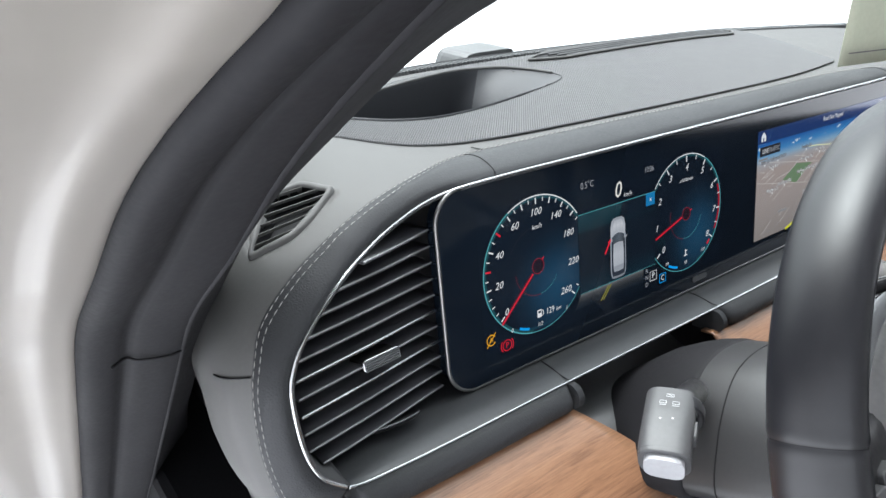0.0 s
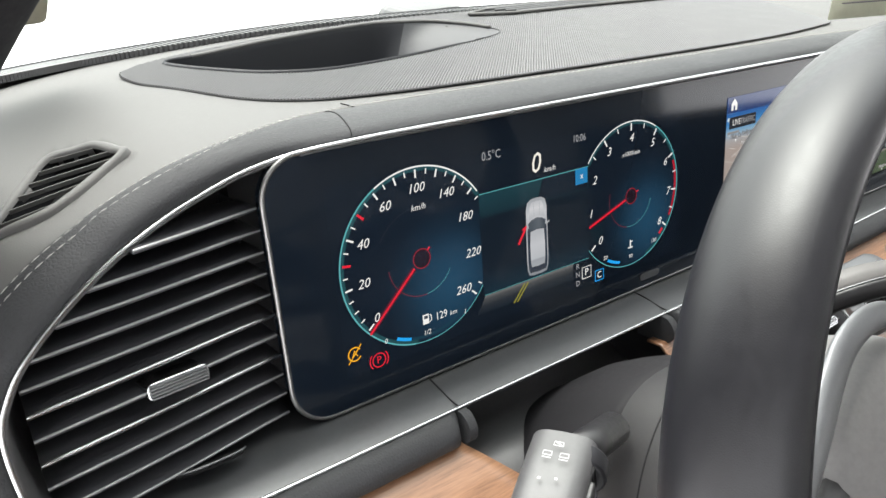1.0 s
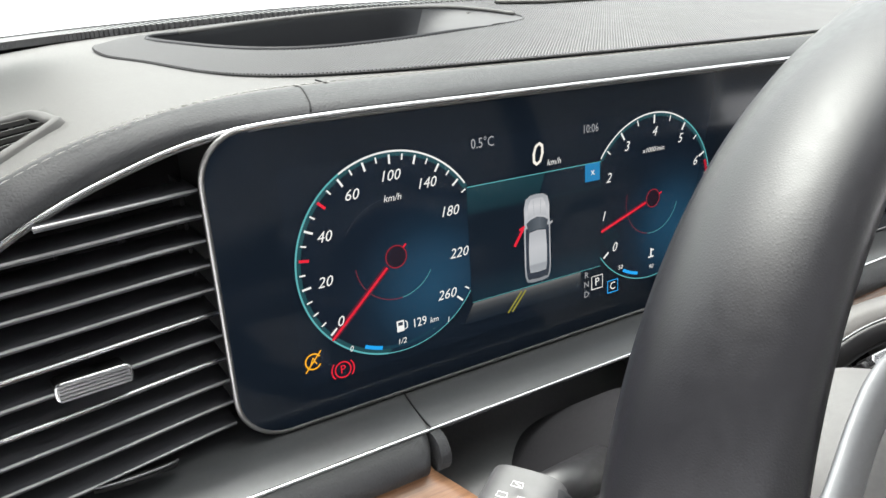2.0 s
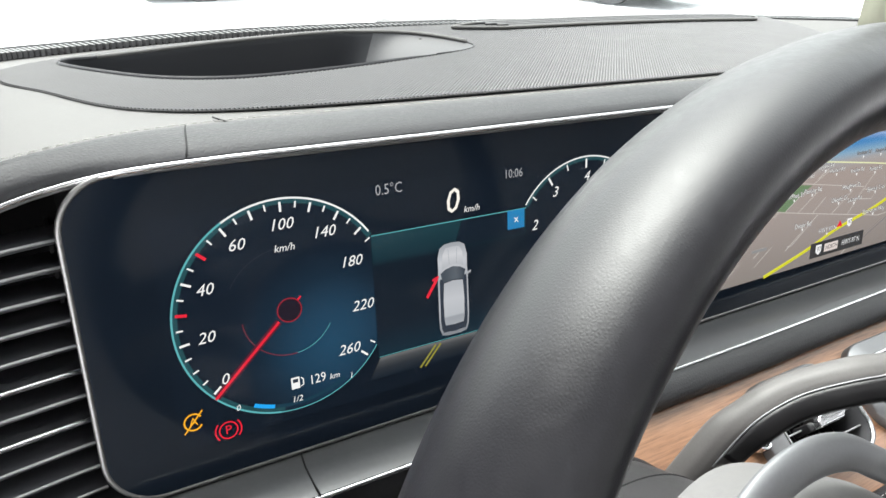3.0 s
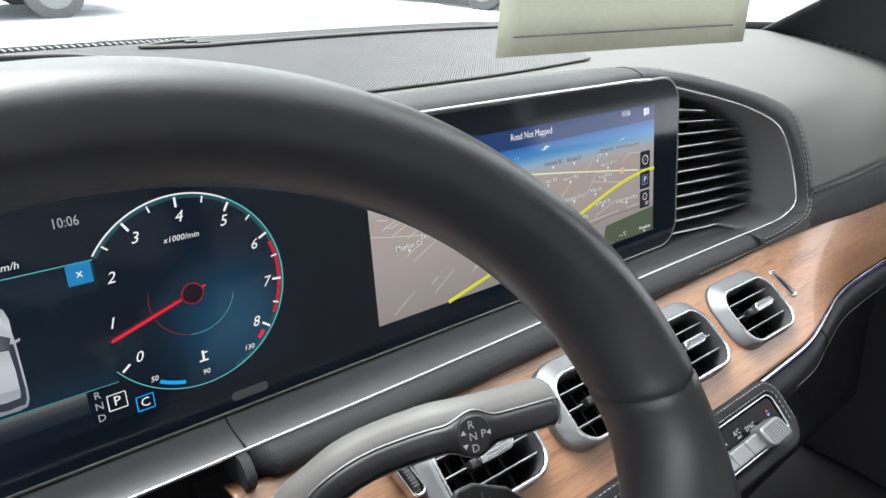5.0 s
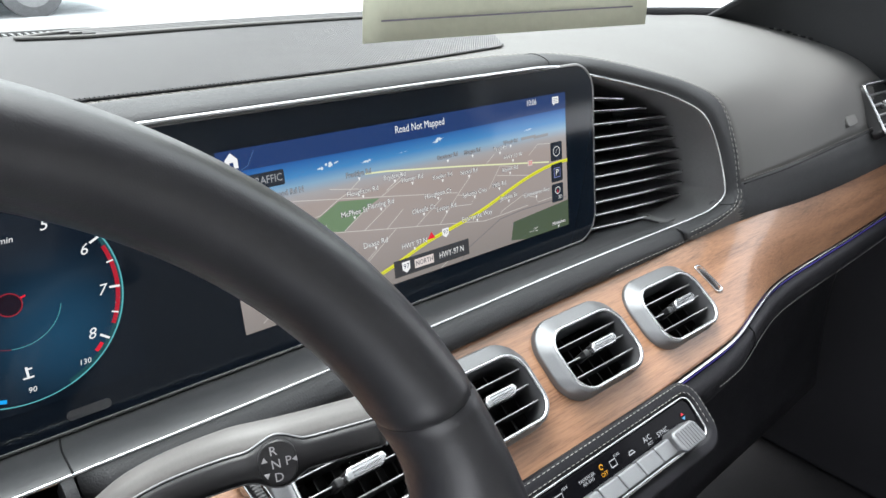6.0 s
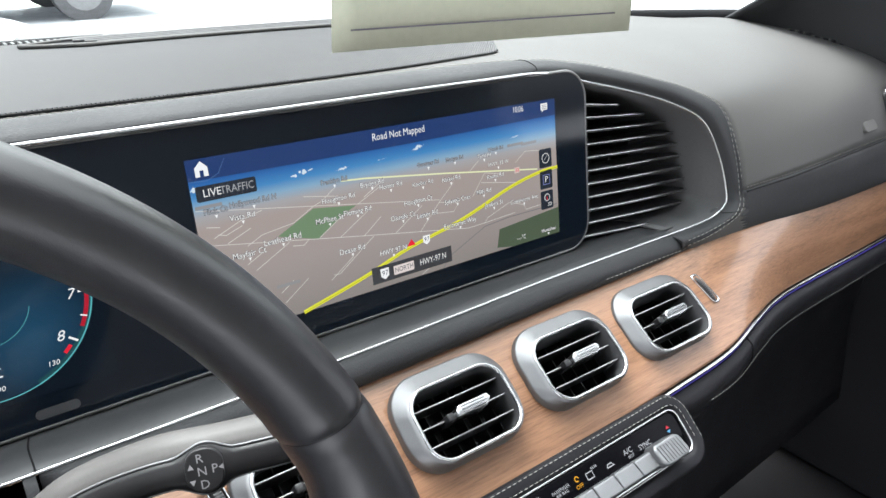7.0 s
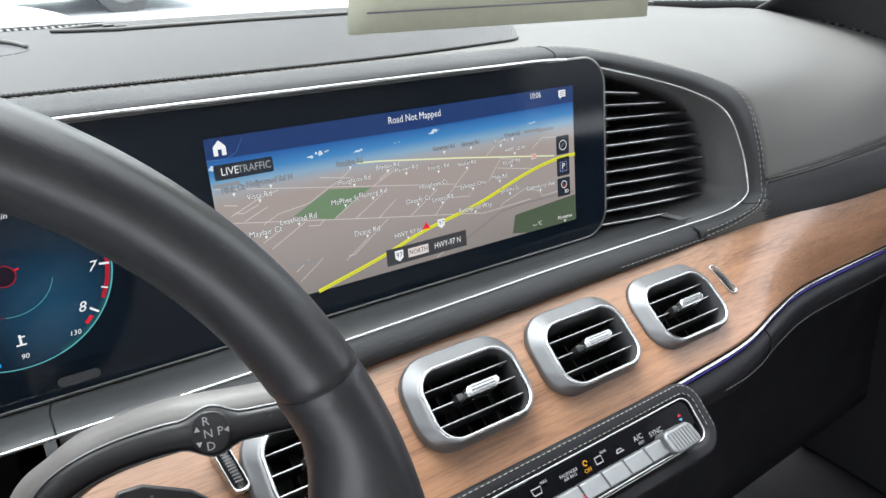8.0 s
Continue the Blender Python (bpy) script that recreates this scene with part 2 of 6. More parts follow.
# outward course of the dash skin from each station to the windscreen, the pillar or the passenger end
SKIN = [[(-.506, .005, -.07), (-.505, .05, -.08), (-.495, .12, -.12)], [(-.527, .005, -.026), (-.525, .05, -.034), (-.505, .12, -.07)],
        [(-.5335, .005, .008), (-.532, .05, .0), (-.515, .12, -.04)], [(-.535, .005, .043), (-.5345, .05, .04), (-.518, .12, 0)],
        [(-.531, .010, .064), (-.535, .05, .060), (-.53, .13, .05)], [(-.520, .02, .085), (-.528, .06, .086), (-.545, .14, .080)],
        [(-.500, .03, .104), (-.525, .09, .108), W(-.590, .175, .100)], [W(-.468, .06, .110), W(-.490, .13, .113), W(-.545, .21, .112)],
        [W(-.435, .09, .122), W(-.450, .16, .124), W(-.485, .235, .120)], [W(-.395, .10, .13), W(-.410, .185, .13), W(-.43, .262, .124)],
        [W(-.33, .15, .131), W(-.345, .22, .131), W(-.365, .292, .125)], [W(-.20, .15, .131), W(-.20, .25, .131), W(-.20, .338, .126)],
        [W(0, .15, .131), W(0, .25, .131), W(0, .34, .128)], [W(.20, .15, .131), W(.20, .25, .131), W(.20, .345, .128)],
        [W(.33, .15, .131), W(.36, .25, .131), W(.38, .338, .128)], [W(.42, .14, .129), W(.47, .22, .130), W(.50, .31, .128)],
        [W(.50, .10, .121), W(.57, .19, .127), W(.62, .275, .127)], [W(.57, .06, .108), W(.67, .15, .118), W(.72, .235, .122)],
        [W(.62, .01, .092), W(.75, .07, .108), W(.82, .18, .118)], [(.62, -.038, .055), (.76, -.023, .075), (.95, .028, .082)],
        [(.60, -.052, .004), (.74, -.045, .004), (.955, -.03, .002)], [(.60, -.054, -.018), (.74, -.048, -.022), (.955, -.034, -.024)],
        [(.58, -.053, -.036), (.74, -.046, -.046), (.955, -.034, -.05)],
        [(.50, -.050, -.037), (.66, -.042, -.046), (.955, -.032, -.052)], [(.46, -.046, -.042), (.62, -.040, -.046), (.955, -.031, -.053)]]
N_POD = 150
chrome_line = spline([c for c, s in POD], N_POD)
brow_line = spline([s for c, s in POD], N_POD)
skin_mid = [spline([k[i] for k in SKIN], N_POD) for i in range(3)]
POD_AXIS = Vector((-0.02, 0.05, 0.05))

dashboard = thing("dashboard", "dark grey leather dashboard with woven cover and walnut trim", "dashboard", at=(0, 0.1, -0.3))

# woven cover outline and tray opening, in plan
COVER = [(-.394, .186), (-.374, .153), (-.352, .117), (-.328, .098), (-.290, .087), (-.204, .081), (0, .078), (.16, .081), (.276, .095), (.302, .102),
         (.314, .116), (.346, .160), (.383, .215), (.415, .285), (.405, .322), (.2, .338), (0, .330), (-.15, .318), (-.30, .272), (-.385, .225)]
TRAY = [(-.363, .226), (-.336, .186), (-.306, .163), (-.265, .155), (-.200, .166), (-.130, .187), (-.085, .204), (-.062, .222), (-.064, .252), (-.085, .285),
        (-.115, .297), (-.160, .300), (-.250, .274), (-.330, .240)]


# opening of the demister by the driver's pillar, in the skin
OPENING = [Vector(p) for p in ((-.4585, .0782, .1339), (-.4480, .0757, .1360), (-.4388, .0726, .1377), (-.4333, .0586, .1362), (-.4323, .0493, .1350), (-.4502, .0398, .1269), (-.4646, .0341, .1202), (-.4717, .0333, .1178), (-.4820, .0355, .1145), (-.4913, .0383, .1116), (-.4819, .0513, .1186), (-.4690, .0670, .1275))]


def inside(p, poly):
    hit = False
    for (x0, y0), (x1, y1) in zip(poly, poly[1:] + poly[:1]):
        if (y0 > p[1]) != (y1 > p[1]) and p[0] < (x1 - x0) * (p[1] - y0) / (y1 - y0) + x0:
            hit = not hit
    return hit


def grown(poly, d):
    cx, cy = sum(p[0] for p in poly) / len(poly), sum(p[1] for p in poly) / len(poly)
    return [(x + d * (x - cx) / math.hypot(x - cx, y - cy), y + d * (y - cy) / math.hypot(x - cx, y - cy)) for x, y in poly]


# upper skin, with the tray's opening left out under the cover
rows = []
for i in range(N_POD):
    rows.append(spline([brow_line[i]] + [m[i] for m in skin_mid], 28))
skin_rows = rows
SKIN_GRID = [T @ p for r in rows for p in r]
bm = loft(rows)
hole = grown(TRAY, 0.012)
gap = grown([tuple((T @ p)[:2]) for p in OPENING], 0.002)
kill = [f for f in bm.faces for c in [T @ f.calc_center_median()] if (inside(c[:2], hole) and c.z > 1.1) or (inside(c[:2], gap) and c.z > 1.06)]
bmesh.ops.delete(bm, geom=kill, context="FACES")
under = [f for f in bm.faces for c in [f.calc_center_median()] if c.x > .478 and c.z < .0045]
low_bm = bmesh.new()
seen = {}
for f in under:
    low_bm.faces.new([seen.setdefault(v, None) or seen.update({v: low_bm.verts.new(v.co)}) or seen[v] for v in f.verts])
bmesh.ops.delete(bm, geom=under, context="FACES")
part("upper_pad", bm, M_TOP, dashboard, "grained grey leather skin", solid=0.003)
part("lower_facing", low_bm, M_LEATHER, dashboard, "black leather facing under the glove seam", solid=0.003)

# leather brow: rolls from the chrome line over to the seam
rows = []
for c, s in zip(chrome_line, brow_line):
    out = (Vector((c.x, 0, c.z)) - Vector((POD_AXIS.x if abs(c.x) > .45 else c.x, 0, POD_AXIS.z))).normalized()
    under = max(0.0, min(1.0, (.004 - c.z) / .02)) if c.x > 0 else 0.0
    out = out.lerp(Vector((0, -.85, .3)), under)
    m1 = c.lerp(s, 0.2) + out * 0.004 + Vector((0, -.004, 0))
    m2 = c.lerp(s, 0.55) + out * 0.006 + Vector((0, -.002, 0))
    rows.append(spline([c + out * 0.001, m1, m2, s + out * 0.001, s - out * 0.003 + Vector((0, .004, 0))], 14))
brow_rows = [list(r) for r in rows]
part("brow_pad", loft(rows), M_LEATHER, dashboard, "grained black leather roll over the displays", solid=0.002)


def stitches(path, pitch=0.0055, length=0.0042, r=0.00032):
    """Short thread stitches along a path."""
    bm = bmesh.new()
    run, todo = 0.0, 0.0
    for a, b in zip(path, path[1:]):
        d = (b - a)
        seg = d.length
        if seg < 1e-6:
            continue
        d = d / seg
        side = d.cross(Vector((0, -0.6, 0.8))).normalized()
        up = side.cross(d).normalized()
        while todo < run + seg:
            p = a + d * (todo - run)
            q = p + d * length
            ring = []
            for e, k in ((p, 0.3), ((p + q) / 2 + up * r * 0.6, 1.0), (q, 0.3)):
                ring.append([e + (side * math.cos(t) + up * math.sin(t)) * r * k for t in (0, 1.571, 3.142, 4.712)])
            loft(ring, False, True, bm)
            todo += pitch
        run += seg
    return bm


def back_along(row, d):
    """The point of a brow row that lies d before its seam, just over the surface."""
    i = 9
    p = row[9].lerp(row[10], .75)
    while i > 0 and d > (p - row[i]).length:
        d -= (p - row[i]).length
        p, i = row[i], i - 1
    p = p + (row[i] - p).normalized() * d
    return p + (p - Vector((p.x * .9, .05, .045))).normalized() * .0009


for off in (0.0022, 0.0068):
    part("stitching", stitches([back_along(r, off) for r in brow_rows][2:-2]), M_THREAD, dashboard, "pale grey stitching")
k = min(range(N_POD), key=lambda q: (brow_line[q] - Vector((-.5215, -.0135, .060))).length)
part("seam", tube([p + Vector((-.0006, -.0004, 0)) for p in skin_rows[k][1:12]], .0006, seg=6), M_DARK, dashboard, "dark joint across the leather end")
part("chrome_trim", tube(chrome_line, 0.0013, seg=8), M_CHROME, dashboard, "satin chrome line round the pod")

# pod floor: anthracite ledge between display and lower chrome line
low = [(-.484, -.030, -.0235), (-.474, -.030, -.0258), (-.455, -.030, -.0268), (-.405, -.030, -.0275), (-.30, -.030, -.027), (-.15, -.030, -.027), (0, -.030, -.027), (.15, -.030, -.025), (.252, -.030, -.023), (.388, -.031, -.022), (.440, -.035, -.020), (.460, -.041, -.012)]
lower_line = spline(low, 80)
rows = []
for p in lower_line:
    rows.append(spline([p, p + Vector((0, .006, .0025)), Vector((p.x, -.012, -.0215)), Vector((p.x, .012, -.021)), Vector((p.x, .05, -.022))], 12))
part("ledge", loft(rows), M_LEDGE, dashboard, "anthracite ledge under the displays", solid=0.002)
part("chrome_trim", tube(lower_line, 0.0013, seg=8), M_CHROME, dashboard, "satin chrome line under the ledge")

for x in (-.2975, -.1090):
    f = min(lower_line, key=lambda p: abs(p.x - x))
    part("seam", tube(spline([(x, f.y - .001, f.z + .002), (x, f.y + .006, f.z + .0028), (x, -.012, -.0210), (x + .002, .0, -.0206)], 12), .0005, seg=6), M_DARK, dashboard, "dark joint across the ledge")

# pod back and end scoops behind the louvres
rows = []
for i in range(0, N_POD, 2):
    c = chrome_line[i]
    rows.append([c, c.lerp(Vector((c.x * (1.002 if c.x > 0 else 0.992), .02, .05 + (c.z - .05) * 0.97)), 1.0), Vector((c.x * .99, .065, .05 + (c.z - .05) * 0.92)), Vector((c.x * 0.9, .085, .05 + (c.z - .05) * 0.6)), Vector((c.x * 0.85, .09, .05))])
part("pod_liner", loft(rows), M_SOFT, dashboard, "matt black pod liner", solid=0.002)


# leather rolls under the chrome line
def roll(x0, x1, name, label):
    rows, n = [], 40
    for i in range(n + 1):
        x = x0 + (x1 - x0) * i / n
        f = min(lower_line, key=lambda p: abs(p.x - x))
        y, z = f.y, f.z
        e = min(1.0, (i if x1 > .3 else min(i, n - i)) / 1.5 + 0.35)
        prof = [(0, .0005), (-.006, -.0005), (-.0105, -.005), (-.012, -.011), (-.009, -.017), (-.002, -.020), (.02, -.020)]
        rows.append(spline([(x, y + py * e if py < 0 else y + py, z - .001 + pz * (0.6 + 0.4 * e)) for py, pz in prof], 16))
    bm = loft(rows)
    caps(bm, rows)
    part(name, bm, M_LEATHER, dashboard, label)


roll(-.480, -.3005, "leather_roll", "black leather roll above the walnut")
roll(-.2985, -.2925, "end_cap", "black end cap of the leather roll")
roll(-.108, .410, "leather_roll", "black leather roll above the walnut")
roll(-.1155, -.1095, "end_cap", "black end cap of the leather roll")
part("stitching", stitches([Vector((x, f.y - .0125, f.z - .0125)) for x in (.30 + .1 * k / 30 for k in range(31)) for f in [min(lower_line, key=lambda p: abs(p.x - x))]]), M_THREAD, dashboard, "pale grey stitching")

# walnut trim: centre and passenger side, and the short piece by the driver's door
WOOD = [(-.122, (-.036, -.046), (-.098, -.118)), (.0, (-.036, -.046), (-.105, -.118)), (.15, (-.036, -.044), (-.106, -.117)), (.30, (-.037, -.041), (-.105, -.109)),
        (.38, (-.040, -.038), (-.103, -.104)), (.44, (-.048, -.034), (-.092, -.097)), (.50, (-.052, -.034), (-.078, -.098)), (.58, (-.050, -.037), (-.066, -.104)),
        (.74, (-.040, -.046), (-.055, -.110)), (.955, (-.027, -.051), (-.043, -.113))]
wood_top = spline([(x, *a) for x, a, b in WOOD], 320)
wood_low = spline([(x, *b) for x, a, b in WOOD], 320)


def bowed(a, b, n, rise, y_back):
    d = (b - a)
    out = Vector((0, d.z, -d.y)).normalized()
    if out.y > 0:
        out = -out
    return [a + Vector((0, y_back, 0))] + [a.lerp(b, i / n) + out * rise * math.sin(math.pi * i / n) for i in range(n + 1)] + [b + Vector((0, y_back, -.004))]


bm = loft([bowed(a, b, 40, .004, .012) for a, b in zip(wood_top, wood_low)])
CUT = rounded(.0880, .0595, .0220)
VENT_X = (.019, .124, .229, .334)
kill = []
for f in bm.faces:
    c = f.calc_center_median()
    up = (c.y + .0735) * .7265 + (c.z + .0729) * .6872
    if any(inside((c.x - x + .0002 - up * .03, up - .0048), CUT) for x in VENT_X):
        kill.append(f)
bmesh.ops.delete(bm, geom=kill, context="FACES")
part("walnut_trim", bm, M_WOOD, dashboard, "open-pore walnut trim", solid=0.002)
rows = []
for i in range(31):
    f = i / 30
    x = -.50 + f * .20
    a, b = Vector((x, -.036, -.046)), Vector((x + .028 * (f > .9) * (f - .9) * 10, -.088, -.118))
    rows.append([a + Vector((0, .02, .004))] + [a.lerp(b, k / 12) + Vector((math.sin(math.pi * k / 12) * .012 * f ** 8 + .022 * f ** 8 * (k / 12), -.016 * math.sin(math.pi * k / 12 * .9), 0)) for k in range(13)] + [b + Vector((.022 * f ** 8, .03, -.01))])
foot = [r[-2] + Vector((0, -.001, -.003)) for r in rows]
bm = loft(rows)
part("walnut_trim", bm, M_WOOD, dashboard, "open-pore walnut trim by the driver's door", solid=0.004)
part("chrome_trim", tube(foot, .0016, seg=8), M_CHROME, dashboard, "thin chrome strip under the walnut")
part("light_strip", tube([p + Vector((0, .002, -.0035)) for p in foot], .0017, seg=8), M_STRIP, dashboard, "violet ambient light strip")
part("knee_panel", loft([spline([(x, .03, -.036), (x, -.005, -.060), (x, -.045, -.075), (x, -.075, -.125), (x, -.06, -.24)], 18) for x in (-.31, -.25, -.19, -.13)]), M_SOFT, dashboard, "dark plastic panel round the column", solid=.003)

part("backing", loft([[p + Vector((0, .010, .012)), p + Vector((0, .014, -.004)), p + Vector((0, .022, -.05))] for p in wood_low]), M_DARK, dashboard, "dark backing behind the walnut", solid=.003)

# chrome and light strip under the walnut, then the stitched lower leather
part("chrome_trim", tube([p + Vector((0, -.001, -.003)) for p in wood_low], 0.0016, seg=8), M_CHROME, dashboard, "thin chrome strip under the walnut")
part("light_strip", tube([p + Vector((0, .001, -.0062)) for p in wood_low], 0.0017, seg=8), M_STRIP, dashboard, "violet ambient light strip")
rows = []
for i, p in enumerate(wood_low):
    deep = min(1.0, max(0.0, (p.x - .34) / .08))
    q = p + Vector((0, .0, -.008))
    rows.append(spline([q, q + Vector((0, -.006, -.006)), q + Vector((0, -.008 + .004 * deep, -.016 - .006 * deep)), q + Vector((0, .0 + .010 * deep, -.034 - .006 * deep)), q + Vector((0, .04 + .02 * deep, -.07)), q + Vector((0, .09, -.16)), q + Vector((0, .10, -.32))], 26))
part("lower_pad", loft(rows), M_LOWER, dashboard, "black leather lower dash", solid=0.003)
part("stitching", stitches([p + Vector((0, -.009 + .0045 * min(1, max(0, (p.x - .34) / .08)), -.0255 - .0075 * min(1, max(0, (p.x - .34) / .08)))) for p in wood_low if p.x > .34]), M_THREAD, dashboard, "pale grey stitching")

k = min(range(len(wood_low)), key=lambda q: abs(wood_low[q].x - .415))
part("seam", tube([p + Vector((0, -.0004, 0)) for p in rows[k][:14]], .0009, seg=6), M_DARK, dashboard, "dark joint across the lower leather roll")

# woven cover with the tray's opening
from mathutils.geometry import delaunay_2d_cdt
outer = [Vector((p.x, p.y)) for p in spline([(x, y, 0) for x, y in COVER], 120, True)]
inner = [Vector((p.x, p.y)) for p in spline([(x, y, 0) for x, y in TRAY], 84, True)]
pts = outer + inner
edges = [(i, (i + 1) % 120) for i in range(120)] + [(120 + i, 120 + (i + 1) % 84) for i in range(84)]
vs, es, fs, *_ = delaunay_2d_cdt(pts, edges, [], 0, 1e-6)
bm = bmesh.new()
bv = [bm.verts.new(W(v.x, v.y, .1318)) for v in vs]
tr, ou = [tuple(v) for v in inner], [tuple(v) for v in outer]
for f in fs:
    c = sum((vs[i] for i in f), Vector((0, 0))) / len(f)
    if inside(c, ou) and not inside(c, tr):
        bm.faces.new([bv[i] for i in f])
part("woven_cover", bm, M_FABRIC, dashboard, "dark backing of the ribbed cover", smooth=False, solid=0.0006)
# raised cords of the cover, slanting across it
dx, dy = math.sin(radians(43)), math.cos(radians(43))
cuts = list(zip(ou, ou[1:] + ou[:1])) + list(zip(tr, tr[1:] + tr[:1]))
verts, faces = [], []
for k in range(-330, 330):
    c = k * .0019
    hits = []
    for (ax, ay), (bx, by) in cuts:
        sa, sb = ax * dy - ay * dx - c, bx * dy - by * dx - c
        if (sa > 0) != (sb > 0):
            f = sa / (sa - sb)
            hits.append((ax + (bx - ax) * f) * dx + (ay + (by - ay) * f) * dy)
    hits.sort()
    for a, b in zip(hits[::2], hits[1::2]):
        if b - a < .003:
            continue
        base_i = len(verts)
        for t_ in (a + .0006, b - .0006):
            for off, h in ((-.00066, 0), (-.00046, .00055), (0, .0008), (.00046, .00055), (.00066, 0)):
                x, y = dx * t_ + dy * (c + off), dy * t_ - dx * (c + off)
                verts.append(W(x, y, .1319 + h))
        faces += [(base_i + q, base_i + q + 1, base_i + q + 6, base_i + q + 5) for q in range(4)] + [(base_i, base_i + 1, base_i + 2, base_i + 3, base_i + 4), tuple(base_i + 5 + q for q in range(5))]
me = bpy.data.meshes.new("cord_weave")
me.from_pydata(verts, [], faces)
bm = bmesh.new()
bm.from_mesh(me)
bpy.data.meshes.remove(me)
part("cord_weave", bm, M_CORD, dashboard, "raised grey cords of the woven cover", smooth=False, kind="stuff")

# head-up display tray, with a paler scoop at its inner end
rows, pale = [], []
for i in range(85):
    p = inner[i % 84]
    c = Vector((-.215, .225))
    q = p.lerp(c, 0.02)
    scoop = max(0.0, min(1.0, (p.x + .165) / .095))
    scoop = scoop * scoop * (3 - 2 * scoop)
    near = p.lerp(c, 0.03 + 0.25 * scoop)
    low_ = p.lerp(c, 0.10 + 0.48 * scoop)
    rows.append(spline([W(p.x, p.y, .1322), W(q.x, q.y, .130), W(near.x, near.y, .112 - .03 * (1 - min(1, scoop))), W(low_.x, low_.y, .068 - .02 * (1 - min(1, scoop))), W(c.x, c.y, .05)], 16))
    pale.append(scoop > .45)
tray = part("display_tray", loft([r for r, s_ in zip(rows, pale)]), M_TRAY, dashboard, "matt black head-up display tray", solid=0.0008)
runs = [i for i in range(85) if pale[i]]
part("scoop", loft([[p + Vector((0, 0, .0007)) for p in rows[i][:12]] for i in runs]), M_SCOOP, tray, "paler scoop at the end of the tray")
back = [rows[i][0] for i in range(85) if inner[i % 84].y > .235]
part("tray_lip", tube([p + Vector((0, 0, .0010)) for p in back], .0016, seg=8), M_TOP, tray, "grey lip along the back of the tray")

# defroster slot along the windscreen
slot = [(-.035, .300), (.05, .308), (.16, .314), (.28, .314), (.392, .303)]
base_ = spline([(x, y, 0) for x, y in slot], 50)
bm = loft([[W(p.x, p.y - .016 * min(1, i / 8, (49 - i) / 3), .1338), W(p.x, p.y + .018 * min(1, i / 8, (49 - i) / 3), .1338)] for i, p in enumerate(base_)])
part("defroster_slot", bm, M_DARK, dashboard, "dark defroster slot", solid=0.004)
for k in range(4):
    part("slot_bar", tube([W(p.x, p.y - .012 + k * .0085, .1348) for i, p in enumerate(base_) if 8 - k < i < 48], 0.0013, seg=6), M_SOFT, dashboard)
part("slot_bar", tube([W(p.x, p.y - .017 * min(1, i / 8, (49 - i) / 3), .1345) for i, p in enumerate(base_)] + [W(p.x, p.y + .019 * min(1, i / 8, (49 - i) / 3), .1345) for i, p in reversed(list(enumerate(base_)))], 0.0016, True, seg=6), M_TOP, dashboard)

# seams across the leather brow and the skin
for x in (-.329, .283, .4672):
    i = min(range(N_POD), key=lambda k: abs(brow_rows[k][7].x - x) + (abs(brow_rows[k][7].z + .012) if x > .4 else 5 * (brow_rows[k][7].z < .1)))
    part("seam", tube([p + Vector((0, -.0002, .0002)) for p in brow_rows[i][1:13]], .0004, seg=6), M_DARK, dashboard, "dark seam across the leather brow")
part("seam", tube([Vector((-.306, .053, .1432)), Vector((-.302, .0485, .1415)), Vector((-.2975, .0442, .1393))], .0004, seg=6), M_DARK, dashboard, "fine seam in the leather skin")
# glove compartment seam
gs = [(.480, -.0545, .004), (.55, -.0575, .0045), (.60, -.0565, .005), (.74, -.050, .006), (.91, -.035, .003)]
part("stitching", stitches([p + Vector((0, .0004, .0036)) for p in spline(gs, 60)], .005, .0036, .0003), M_THREAD, dashboard, "pale grey stitching")
part("seam", tube(spline(gs, 40), 0.0011, seg=6), M_DARK, dashboard, "dark seam over the glove compartment")


# ---- louvre vents at both ends of the pod ----
def pod_edge_x(z, side):
    """Where the chrome line stands at a height, on one side."""
    half = [p for p in chrome_line if (p.x < -.37 if side < 0 else p.x > .32)]
    if side < 0:
        return min(half, key=lambda p: abs(p.z - z) + (p.z > .125) * 1).x
    return min(half, key=lambda p: abs(p.z - z) + (p.z > .118) * 1).x


